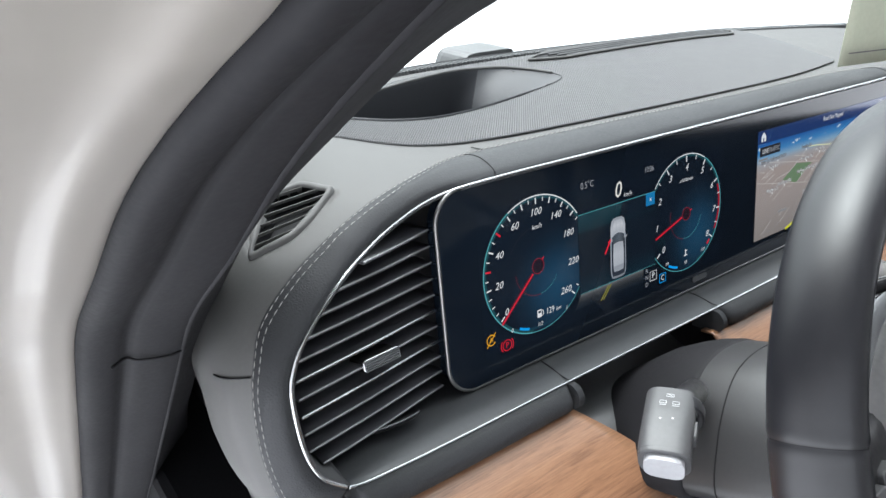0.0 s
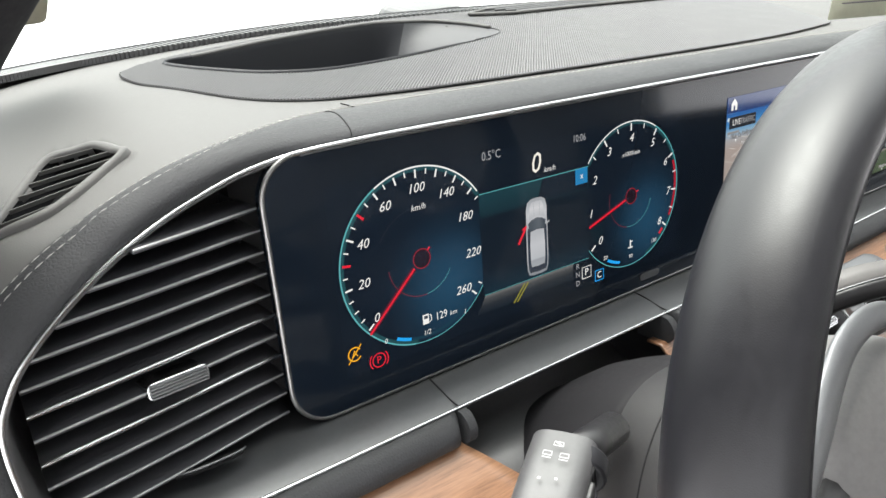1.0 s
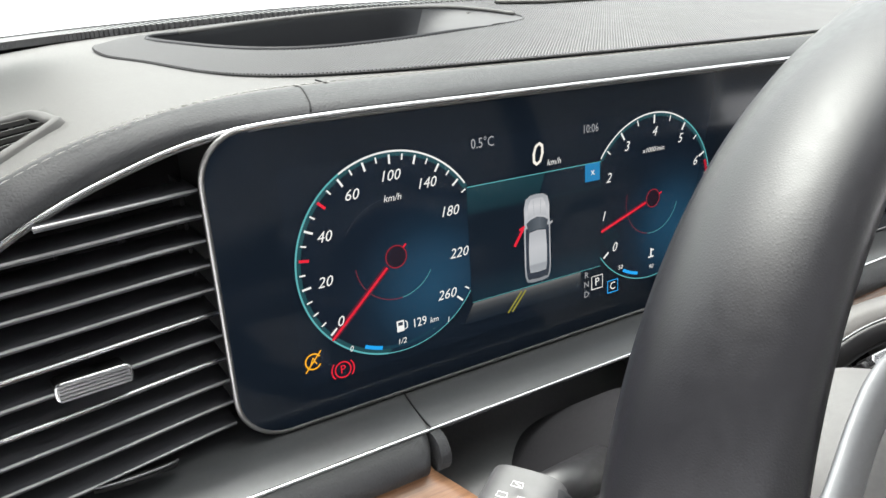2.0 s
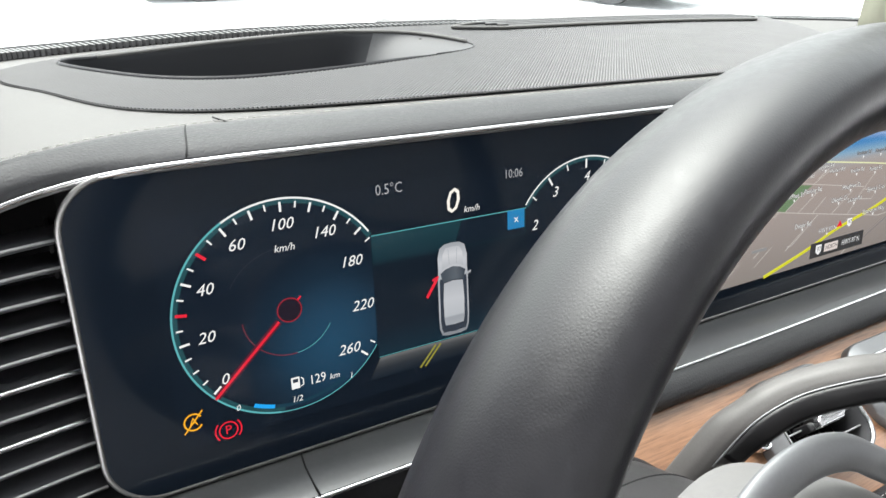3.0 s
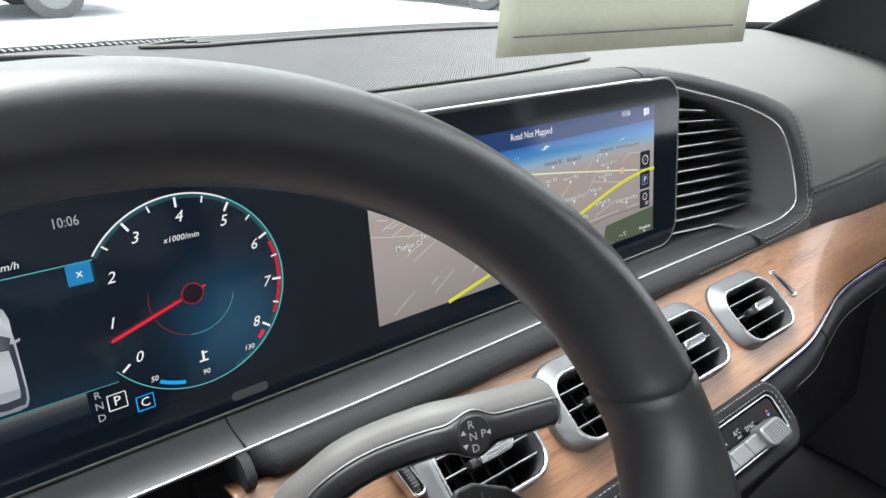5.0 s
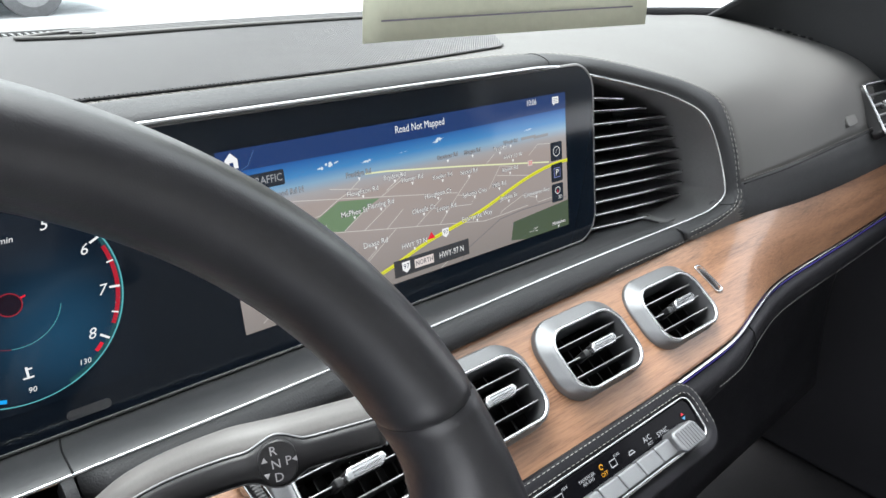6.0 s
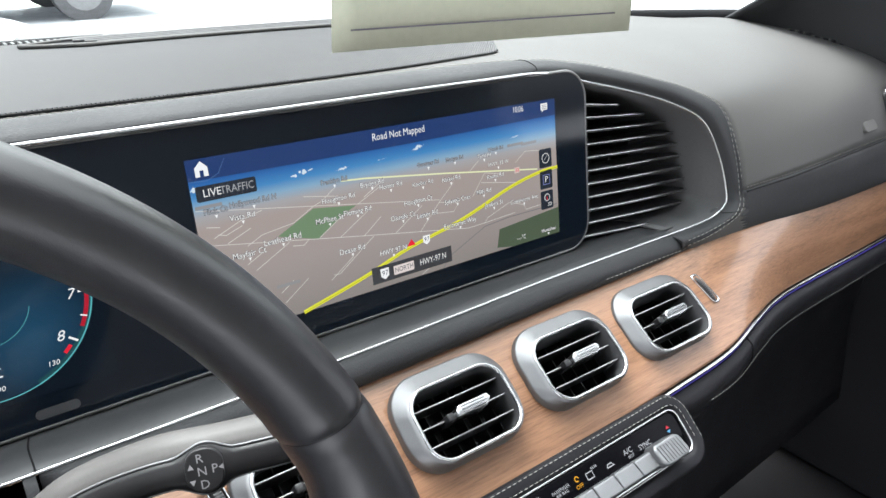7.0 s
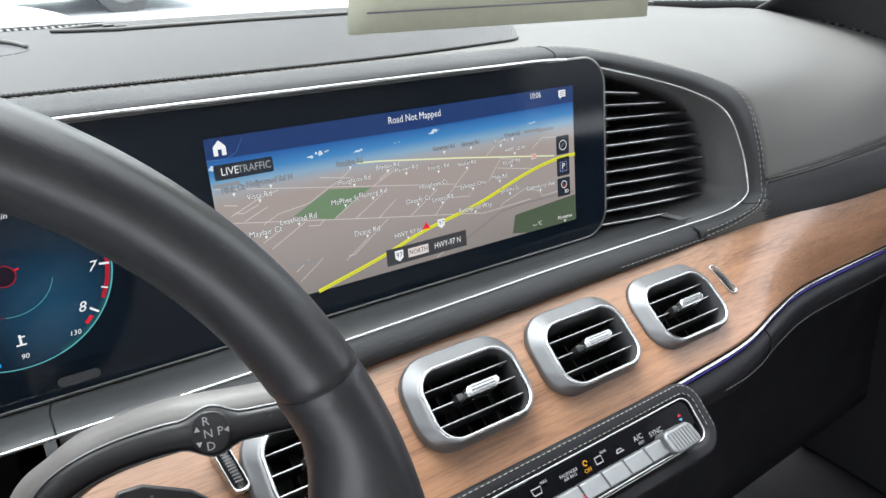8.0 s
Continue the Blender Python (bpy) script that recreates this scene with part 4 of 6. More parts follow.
astop = part("start_stop_lamp", stroke(arc(-.3435, .0135, .0040, 30, 330, 26), .0008, -.0007), G_AMBER, cluster, "amber start-stop lamp", smooth=False)
text("A", -.3435, .0135, .0040, G_AMBER, astop)
part("slash", stroke([(-.3480, .0085), (-.3390, .0185)], .0007, -.0008), G_AMBER, astop, smooth=False)
part("sensor_window", flat([(x - .0905, z - .0105) for x, z in rounded(.022, .0055, .0026)], -.0006), M_LEDGE, display, "oval sensor window", smooth=False)

# map display
nav = part("map_display", flat(rect(0, 0, .292, .1095), -.0002), ramp_glow("map_ground", "Z", 0 - oz, .1095 - oz,
           [(0, (.25, .22, .198)), (.35, (.335, .288, .262)), (.62, (.36, .30, .268)), (.69, (.36, .35, .35)), (.745, (.22, .37, .50)), (.80, (.055, .22, .47)), (.88, (.018, .10, .33)), (1, (.012, .05, .22))], S), display, "lit map display", smooth=False)
part("header_bar", flat([(0, .0972), (.146, .0957), (.292, .0968), (.292, .1095), (0, .1095)], -.0005), G_NAVY, nav, "dark blue header bar", smooth=False)
part("header_edge", stroke([(0, .0970), (.0108, .0964), (.0179, .0995), (.0228, .1076)], .0003, -.0007), glow("lit_edge", (.10, .20, .38), S), nav, smooth=False)
park = part("park_area", flat([(.0480, .0538), (.0742, .0663), (.1050, .0620), (.0934, .0570), (.0750, .0458)], -.0004), G_GREEN, nav, "green park on the map", smooth=False)
part("park_area", flat([(.2242, .0029), (.2275, .0170), (.292, .0215), (.292, .0), (.2400, .0)], -.0004), glow("lit_dark_park", (.075, .10, .055), S), nav, "green park on the map", smooth=False)
for road in ([(.0008, .0800), (.1109, .0619), (.1724, .0519)], [(.0, .0595), (.0102, .0574), (.1084, .0401), (.1971, .0251), (.2135, .0256), (.2442, .0270)],
             [(.0278, .0526), (.0380, .0574), (.0597, .0602), (.0744, .0678), (.0807, .0699), (.0913, .0769)], [(.0686, .0752), (.0924, .0708)], [(.1060, .0624), (.1254, .0713)],
             [(.0908, .0434), (.1168, .0585)], [(.1080, .0398), (.1231, .0505)], [(.0759, .0465), (.0943, .0576)], [(.0308, .0362), (.0547, .0485)]):
    part("map_road", stroke(road, .00046, -.0006), G_ROAD, nav, smooth=False)
for road in ([(.0822, .0191), (.0868, .0188), (.1155, .0382)], [(.0568, .0456), (.0643, .0443), (.0682, .0473)], [(.0162, .0570), (.0318, .0633)], [(.0087, .0619), (.0273, .0695), (.0403, .0725)],
             [(.0055, .0693), (.0134, .0677)], [(.0112, .0636), (.0162, .0622), (.0268, .0659)], [(.0260, .0412), (.0381, .0472)], [(.0444, .0172), (.0537, .0234)], [(.1114, .0661), (.1277, .0751)]):
    part("map_road", stroke(road, .0005, -.0006), G_ROAD, nav, smooth=False)
for road in ([(.1334, .0363), (.1575, .0510)], [(.1536, .0322), (.1723, .0501), (.1864, .0620)], [(.1723, .0501), (.1895, .0461), (.1846, .0406), (.1695, .0425)], [(.2033, .0482), (.2160, .0636), (.2300, .0605)],
             [(.2121, .0569), (.2479, .0504)], [(.2136, .0265), (.2161, .0289), (.2385, .0362), (.2534, .0315), (.2557, .0271), (.2741, .0277)], [(.2475, .0662), (.2578, .0732), (.2744, .0713)],
             [(.2024, .0676), (.2109, .0735)], [(.1517, .0005), (.1585, .0039)]):
    part("map_road", stroke(road, .00046, -.0006), G_ROAD, nav, smooth=False)
for k in range(7):
    part("map_road", stroke([(.012 + .034 * k, .004 + .006 * (k % 3)), (.030 + .034 * k, .016 + .006 * (k % 3))], .0004, -.0006), G_ROAD, nav, smooth=False) if k < 3 else None
part("map_river", stroke([(.1713, .0005), (.1787, .0083), (.2133, .0228), (.2378, .0247), (.2903, .0247)], .0008, -.0005), G_RIVER, nav, smooth=False)
part("map_highway", stroke([(.0960, .0800), (.1129, .0786), (.1783, .0701), (.2699, .0570)], .0011, -.0007), G_PALE, nav, "pale yellow highway", smooth=False)
route = [(p.x, p.z) for p in spline([(x, 0, z) for x, z in ((.0575, .0003), (.1051, .0118), (.1423, .0229), (.1908, .0329), (.2391, .0476), (.2698, .0538), (.292, .0550))], 40)]
part("map_route", stroke(route, .0026, -.0008), G_YELLOW, nav, "yellow route", smooth=False)
part("route_core", stroke([(x + .0002, z - .0002) for x, z in route], .0005, -.0009), glow("lit_olive", (.40, .42, .02), S), nav, smooth=False)
G_CLOUD = glow("lit_cloud", (.60, .69, .76), S)
cloud_rng = random.Random(4)
for cx, cz, w, h in ((.069, .0902, .0095, .0030), (.0985, .0879, .0050, .0016), (.1585, .0920, .0050, .0026), (.2478, .0859, .0045, .0014), (.0022, .0925, .0022, .0022), (.128, .0888, .0045, .0007)):
    bm = bmesh.new()
    for k in range(16):
        u = cloud_rng.uniform(-1, 1)
        r = h * cloud_rng.uniform(.25, .5) * (1.15 - abs(u))
        x, z = cx + u * w, cz + u * h * .45 + cloud_rng.uniform(-.35, .35) * h * (1 - abs(u))
        bm.faces.new([bm.verts.new((a, -.00042 - .00001 * k, b)) for a, b in disc(x, z, r, 9)])
    part("map_cloud", bm, G_CLOUD, nav, smooth=False)
hb = part("home_icon", flat([(.0085 + a * .0009, .1036 + b * .0009) for a, b in ((-4.2, -5), (-1.3, -5), (-1.3, -1), (1.3, -1), (1.3, -5), (4.2, -5), (4.2, .8), (0, 5), (-4.2, .8))], -.0008), G_WHITE, nav, "white home icon", smooth=False)
lt = part("traffic_chip", flat([(x + .0212, z + .0892) for x, z in rounded(.0365, .0092, .0012, 3)], -.0008), G_PANEL, nav, "dark traffic chip", smooth=False)
text("LIVE", .0123, .0892, .0045, G_WHITE, lt, y=-.0010, wide=.92, name="bold_lettering")
text("TRAFFIC", .0276, .0892, .0045, G_DIM, lt, y=-.0010, wide=.85)
text("Road Not Mapped", .1440, .1040, .0048, G_WHITE, nav, y=-.0008, wide=.82)
text("10:06", .2526, .1058, .0044, G_WHITE, nav, y=-.0008, wide=.8)
mi = part("message_icon", flat(rect(.2765, .1020, .2835, .1072), -.0008), G_WHITE, nav, "message icon", smooth=False)
part("icon_tail", flat([(.2775, .1021), (.2795, .1021), (.2778, .1006)], -.0008), G_WHITE, mi, smooth=False)
for k in range(3):
    part("icon_line", flat(rect(.2775, .1030 + .0013 * k, .2825, .1034 + .0013 * k), -.0010), G_PANEL, mi, smooth=False)
for z, kind_ in ((.0642, 0), (.0469, 1), (.0302, 2)):
    chip = part("map_button", flat([(x + .2790, zz + z) for x, zz in rounded(.0135, .0150, .0012, 3)], -.0009), G_PANEL, nav, "dark map button", smooth=False)
    if kind_ == 1:
        part("button_frame", stroke([(.2755, z - .0038), (.2825, z - .0038), (.2825, z + .0038), (.2755, z + .0038), (.2755, z - .0038)], .0005, -.0011), glow("lit_violet", (.25, .28, .62), S), chip, smooth=False)
        text("P", .2790, z, .0048, G_WHITE, chip, y=-.0011)
    else:
        part("button_ring", stroke(arc(.2790, z + .001 * kind_, .0038 - .0005 * kind_, 0, 360, 24), .0005, -.0011), G_WHITE, chip, smooth=False)
        part("button_arrow", flat([(.2772, z - .0018 + .001 * kind_), (.2790, z + .0001 + .001 * kind_), (.2810, z + .0024 + .001 * kind_)] if not kind_ else [(.2785, z), (.2795, z), (.2790, z + .003)], -.0011), G_WHITE if not kind_ else G_RED, chip, smooth=False)
    if kind_ == 2:
        text("3D", .2815, z - .0040, .0028, G_WHITE, chip, y=-.0013)
part("position_arrow", flat([(.1415, .0243), (.1483, .0243), (.1452, .0290)], -.0011), G_RED, nav, "red position arrow", smooth=False)
shield = part("route_shield", flat([(.1581 + a, .0255 + b) for a, b in ((-.0030, .0032), (.0030, .0032), (.0028, -.0015), (0, -.0036), (-.0028, -.0015))], -.0010), G_WHITE, nav, "white route shield", smooth=False)
text("97", .1581, .0258, .0032, G_SHADE, shield, y=-.0012)
shield = part("route_shield", flat([(.2482 + a, .0600 + b) for a, b in ((-.0026, .0022), (.0026, .0022), (.0026, -.0022), (-.0026, -.0022))], -.0010), glow("lit_pink", (.62, .50, .45), S), nav, smooth=False)
text("33", .2482, .0600, .0028, G_RED, shield, y=-.0012)
banner = part("road_banner", flat([(.1105, .0040), (.1790, .0040), (.1790, .0160), (.1105, .0160)], -.0012), glow("lit_banner", (.045, .042, .040), S), nav, "dark road banner", smooth=False)
shield = part("banner_shield", flat([(.1205 + a, .0100 + b) for a, b in ((-.0034, .0038), (.0034, .0038), (.0032, -.0018), (0, -.0042), (-.0032, -.0018))], -.0014), G_WHITE, banner, smooth=False)
text("97", .1205, .0104, .0036, G_SHADE, shield, y=-.0016)
plate_ = part("banner_plate", flat(rect(.1280, .0068, .1450, .0132), -.0014), glow("lit_plate", (.70, .62, .58), S), banner, smooth=False)
text("NORTH", .1365, .0100, .0034, G_SHADE, plate_, y=-.0016, wide=.9)
text("HWY-97 N", .1620, .0099, .0044, G_WHITE, banner, y=-.0014, wide=.78)
G_HALO = glow("lit_label_shadow", (.075, .066, .062), S)
for s, x, z, h in (("Leathead Rd", .0505, .0517, .0034), ("Franklyn Rd", .0910, .0813, .0027), ("Bryden Rd", .1185, .0744, .0029), ("Homer Rd", .1329, .0701, .0029), ("Houghton Rd", .0924, .0693, .0030),
                   ("McPhee St", .0842, .0570, .0032), ("Fleming Rd", .1052, .0581, .0032), ("Vista Rd", .0276, .0715, .0032), ("Filuk Ct", .0124, .0783, .0030), ("Hollywood Rd N", .0358, .0793, .0029),
                   ("Mayfair Ct", .0280, .0480, .0034), ("Dease Rd", .0978, .0330, .0034), ("Okeefe Ct", .1402, .0466, .0032), ("Lester Rd", .1607, .0438, .0031), ("Sylvania Cres", .1885, .0488, .0030),
                   ("Enterprise Way", .1893, .0310, .0032), ("Jenkins St", .2229, .0386, .0031), ("Commerce Ave", .2539, .0356, .0031), ("Mills Rd", .2137, .0500, .0030), ("Houghton Ct", .1540, .0551, .0030),
                   ("Kneller Rd", .1594, .0668, .0028), ("Nickel Rd", .1842, .0652, .0028), ("Keehn Rd", .2259, .0597, .0028), ("HWY-33 W", .2297, .0687, .0027), ("HWY 97 N", .1295, .0245, .0032), ("Gerstmar Rd", .1655, .0797, .0024), ("Morgan Rd", .1890, .0792, .0024), ("Teral Rd", .2165, .0767, .0025), ("Woods Rd", .2280, .0800, .0023), ("Monashee", .2790, .0052, .0026)):
    lab = text(s, x, z, h * 1.12, G_WHITE if z < .078 else G_DIM, nav, y=-.0012, wide=.92)
    text(s, x, z, h * 1.12, G_HALO, lab, y=-.0010, wide=.92, name="letter_shadow", grow=.00022)
    part("pin", flat([(x - .0009, z - .0026), (x + .0009, z - .0026), (x, z - .0047)], -.0010), G_WHITE, lab, smooth=False)
text("--.-°C", .2490, .0053, .0034, G_WHITE, nav, y=-.0010, wide=.85)
for x, z in ((.2620, .0790), (.2480, .0800), (.0090, .0815), (.0500, .0220)):
    part("label_bar", flat(rect(x - .008, z - .0010, x + .008, z + .0010), -.0008), glow("lit_label_bar", (.26, .26, .26), S), nav, smooth=False)


# ---- centre air vents in the walnut ----
def centre_vent(x):
    v = thing("air_vent", "satin silver framed air vent with black slats in walnut trim", "air vent", "centre air vents", at=(x, -.07, -.09))
    pl = frame_at((x - .002, -.0735, -.0729), (1, 0, 0), (0, .74, .70))
    off = lambda o, a, b: [(p + a, q + b) for p, q in o]
    out, inn = off(rounded(.0925, .0645, .024, 8), .0016, .0050), off(rounded(.0715, .047, .0145, 8), .0022, .0000)
    out2, mid, ridge = off(rounded(.0900, .062, .023, 8), .0016, .0050), off(rounded(.0800, .0530, .0172, 8), .0022, .0000), off(rounded(.0780, .0512, .0164, 8), .0022, .0000)
    skew = lambda p: (p[0] + p[1] * .03, p[1])
    rows = [[pl(*(lambda q: (q[0], y, q[1]))(skew(p))) for p in o] for o, y in ((out, .006), (out, -.0012), (out2, -.0032), (mid, -.0072), (ridge, -.0098), (inn, -.0092), (inn, .02))]
    part("frame", loft(rows, False, True), M_SILVER, v, "satin silver frame")
    part("ring", tube([pl(*(lambda q: (q[0], -.0092, q[1]))(skew(p))) for p in off(rounded(.0738, .0490, .0153, 8), .0022, .0000)], .0014, True, seg=8), M_CHROME, v, "bright inner ring")
    part("duct", lift(slab([skew(p) for p in off(rounded(.0745, .050, .014), .0022, .0000)], .030, .034), pl), M_DARK, v, "black duct", smooth=False)
    for k in range(3):
        z = .0128 - .0122 * k
        part("slat", lift(box((-.0328 + z * .03, -.003, z - .0005), (.0372 + z * .03, .016, z + .0006)), pl), M_BLACK, v, smooth=False)
        part("slat_edge", tube([pl(a + z * .03, -.0032, z) for a in (-.0328, .0372)], .0006, seg=6), M_SLATEDGE, v, "thin bright slat edge")
    for k in range(6):
        xx = -.026 + .0122 * k
        part("vane", lift(box((xx - .0005, .016, -.022), (xx + .0005, .030, .023)), pl), M_BLACK, v, smooth=False)
    tp = frame_at(pl(.0052, -.004, .0006), (1, 0, .0), (0, .74, .70))
    t = part("slide_tab", lift(slab([(-.0138, -.0036), (.0100, -.0036), (.0146, .0004), (.0130, .0038), (-.0105, .0038), (-.0138, .0008)], -.0105, .004), tp), M_CHROME, v, "ribbed chrome sliding tab", bevel=.0012)
    part("tab_foot", lift(box((-.0138, -.0100, -.0028), (-.0080, .004, .0030)), pl), M_BLACK, v, bevel=.0014)
    for k in range(3):
        part("rib", lift(box((-.009, -.0112, -.002 + k * .002 - .0003), (.0095, -.0104, -.002 + k * .002 + .0003)), tp), M_SILVER, t, smooth=False)
    return v


centre_vents = [centre_vent(x) for x in VENT_X]
for x, up in ((-.034, .0105), (.3945, .006)):
    roller = thing("vent_roller", "ribbed black roller in a thin chrome frame in the walnut", "vent roller", "vent rollers", at=(x, -.07, -.07))
    pl = frame_at((x, -.0710 + .74 * up, -.0705 + .70 * up), (1, 0, 0), (0, .74, .70))
    sk = lambda o, y: [pl(px - pz * .16, y, pz) for px, pz in o]
    o_, i_ = rounded(.0098, .031, .0038, 5), rounded(.0072, .0262, .0026, 5)
    part("frame", loft([sk(o_, .002), sk(o_, -.0052), sk(rounded(.0088, .029, .0034, 5), -.0060), sk(i_, -.0054), sk(i_, .006)], False, True), M_CHROME, roller, "thin chrome frame")
    ax_ = [(zz, -.001 - .0035 * math.cos(zz / .013 * 1.3)) for zz in (-.0128 + .0256 * k / 14 for k in range(15))]
    w_ = part("roller", tube([pl(-zz * .16, yy, zz) for zz, yy in ax_], .0029, seg=10), M_BLACK, roller, "ribbed black roller")
    for zz, yy in ax_[2:13]:
        part("rib", lift(box((-.0022 - zz * .16, yy - .0031, zz - .0004), (.0022 - zz * .16, yy - .002, zz + .0004)), pl), M_SOFT, w_, smooth=False)

# ---- climate panel ----
climate = thing("climate_panel", "black climate control panel with chrome rocker switches", "control panel", at=(.17, -.12, -.16))
CP = frame_at((.1600, -.1146, -.1242), (1, 0, .015), (0, .62, .78))
part("panel", lift(slab([(x - .006, z - .008) for x, z in rounded(.266, .021, .006)], -.002, .01), CP), M_STRIPGLASS, climate, "glossy black control strip", smooth=False, bevel=.0008)
part("trim", tube([CP(x - .006, -.0022, z - .0125) for x, z in rounded(.272, .033, .008)], .0009, True), M_CHROME, climate, "thin chrome surround")
part("gaiter", loft([[CP(x - .006, y, z - .0125) for x, z in rounded(.272 + 2 * d, .033 + 2 * d, .008 + d)] for d, y in ((.0, .002), (.001, -.003), (.0045, -.0044), (.0064, -.0036), (.0086, -.0044), (.0115, -.003), (.0123, .004), (.0128, .012))], False, True), M_LOWER, climate, "padded black leather surround")
for off in (.0032, .0094):
    # over the top and down both ends; the switches hang over the lower side
    w_, h_ = .136 + off, .0165 + off
    over = sorted(((x, z) for x, z in rounded(w_ * 2, h_ * 2, .008 + off) if z > 0), key=lambda q: math.atan2(q[1], q[0]))
    over = [(w_, -h_ * .45)] + over + [(-w_, -h_ * .45)]
    part("stitching", stitches([CP(x - .006, -.0044, z - .0125) for x, z in over], .0046, .0033, .00036), M_THREAD, climate, "pale stitching")
for k in range(10):
    x = .0905 - .0207 * k
    part("switch", lift(slab(rounded(.0203, .0118, .0016), -.0095, .006), lambda a, b, c, x=x: CP(a + x - .0135, b + .3 * c, c - .0190)), M_SILVER, climate, "satin chrome rocker switch", bevel=.0015)
part("trim", tube([CP(x, -.0085, -.0265) for x in (-.135, -.05, .03, .087)], .0011, seg=8), M_CHROME, climate, "thin chrome line under the switches")
knob = part("temperature_toggle", lift(slab(rounded(.029, .0165, .005), -.015, .006), lambda a, b, c: CP(a + .0975, b + .3 * c, c - .0190)), M_SILVER, climate, "ribbed chrome temperature toggle", bevel=.002)
for k in range(8):
    part("rib", lift(box((-.0110 + .003 * k, -.0156, -.006), (-.0098 + .003 * k, -.0145, .006)), lambda a, b, c: CP(a + .0975, b + .3 * c, c - .0190)), M_SILVER, knob, smooth=False)
G_ICON = glow("lit_icon", (.62, .63, .65), S)
for s, x, h in (("SYNC", .2525, .0036), ("A/C", .2355, .0037), ("AUTO", .1180, .0033)):
    text(s, x - .165, -.0085 if s == "SYNC" else -.0060, h, G_ICON, climate, y=-.0028, place=CP)
text("REST", .2365 - .165, -.0100, .0019, G_ICON, climate, y=-.0028, place=CP)
text("PASSENGER", .1699 - .165, -.0045, .0021, G_ICON, climate, y=-.0028, place=CP)
text("AIR BAG", .1699 - .165, -.0072, .0021, G_ICON, climate, y=-.0028, place=CP)
text("OFF", .1852 - .165, -.0090, .0027, G_AMBER, climate, y=-.0028, place=CP)
part("airbag_icon", lift(stroke(arc(.0202, -.0040, .0016, 0, 300, 14), 0.0008, -.0028), CP), G_AMBER, climate, "amber air bag icon", smooth=False)
part("car_icon", lift(stroke([(.0475, -.0085), (.0490, -.0065), (.0525, -.0065), (.0545, -.0085), (.0475, -.0085)], 0.0008, -.0028), CP), G_ICON, climate, "grey recirculation icon", smooth=False)
part("rear_defrost_icon", lift(stroke([(.0285, -.0085), (.0285, -.0042), (.0345, -.0042), (.0345, -.0085), (.0285, -.0085)], 0.0008, -.0028), CP), G_ICON, climate, "grey rear defrost icon", smooth=False)
text("REAR", .0375, -.0030, .0018, G_ICON, climate, y=-.0028, place=CP)
part("front_defrost_icon", lift(stroke([(-.0260, -.0070), (-.0270, -.0030), (-.0190, -.0030), (-.0200, -.0070), (-.0260, -.0070)], 0.0008, -.0028), CP), G_ICON, climate, "grey front defrost icon", smooth=False)
text("MAX", -.0155, -.0018, .0019, G_ICON, climate, y=-.0028, place=CP)
part("warm_mark", lift(flat([(.1125, -.0072), (.1165, -.0072), (.1145, -.0050)], -.0028), CP), G_RED, climate, "red warmer mark", smooth=False)
part("cool_mark", lift(flat([(.1125, -.0085), (.1165, -.0085), (.1145, -.0107)], -.0028), CP), glow("lit_light_blue", (.15, .45, .75), S), climate, "blue cooler mark", smooth=False)
hz = part("hazard_mark", lift(stroke([(.0000, -.0250), (.0060, -.0250), (.0030, -.0198), (.0000, -.0250)], .0009, -.0105), CP), G_RED, climate, "red hazard triangle", smooth=False)


# ---- side demister vent by the driver's pillar ----
demister = thing("demister_vent", "triangular black side window vent in grey surround", "air vent", at=(-.46, .06, .11))


def on_skin(x, y, lift_=0.0):
    """The dash frame point of the skin at a place in plan."""
    near = sorted(SKIN_GRID, key=lambda p: (p.x - x) ** 2 + (p.y - y) ** 2 + (10 if p.z < 1.06 else 0))[:5]
    ws = [1 / (1e-6 + (p.x - x) ** 2 + (p.y - y) ** 2) for p in near]
    return T.inverted() @ Vector((x, y, sum(w * p.z for w, p in zip(ws, near)) / sum(ws) + lift_))


ring = spline(OPENING, 72, True)
cen = sum(ring, Vector()) / len(ring)
nrm = (ring[0] - cen).cross(ring[24] - cen).normalized()
nrm = nrm if nrm.z > 0 else -nrm
away = [((p - cen) - nrm * (p - cen).dot(nrm)).normalized() for p in ring]
rows = [[p + nrm * h + a * d for p, a in zip(ring, away)] for h, d in ((-.004, .0062), (.0004, .0050), (.0016, .0036), (.0018, .0014), (.0010, .0), (-.0006, -.0005))]
part("surround", loft(rows, False, True), M_TOP, demister, "grey surround")
rows = [[cen + (p - cen) * k + nrm * h for p in ring] for k, h in ((1.01, .0006), (1.0, -.016), (.5, -.0165), (.02, -.0165))]
part("duct", loft(rows, False, True), M_DARK, demister, "black duct", smooth=False)
SLAT_L = [(-.4585, .0782, .1339), (-.4652, .0714, .1299), (-.4715, .0643, .1260), (-.4771, .0569, .1223), (-.4824, .0502, .1182), (-.4886, .0431, .1139)]
SLAT_R = [(-.4394, .0715, .1372), (-.4317, .0593, .1366), (-.4329, .0482, .1346), (-.4410, .0429, .1310), (-.4518, .0390, .1266), (-.4641, .0350, .1207)]
fall = (Vector(SLAT_L[5]) - Vector(SLAT_L[0])).normalized()
for a, b in zip(SLAT_L, SLAT_R):
    a, b = Vector(a), Vector(b)
    rows = [[a.lerp(b, q) + nrm * h + fall * d for h, d in ((.0000, -.0005), (.0001, .0002), (-.0020, .0004), (-.0020, .0001))] for q in (-.02, .33, .66, 1.02)]
    bm = loft(rows, False, True)
    caps(bm, rows)
    part("slat", bm, M_TOP, demister, smooth=False)

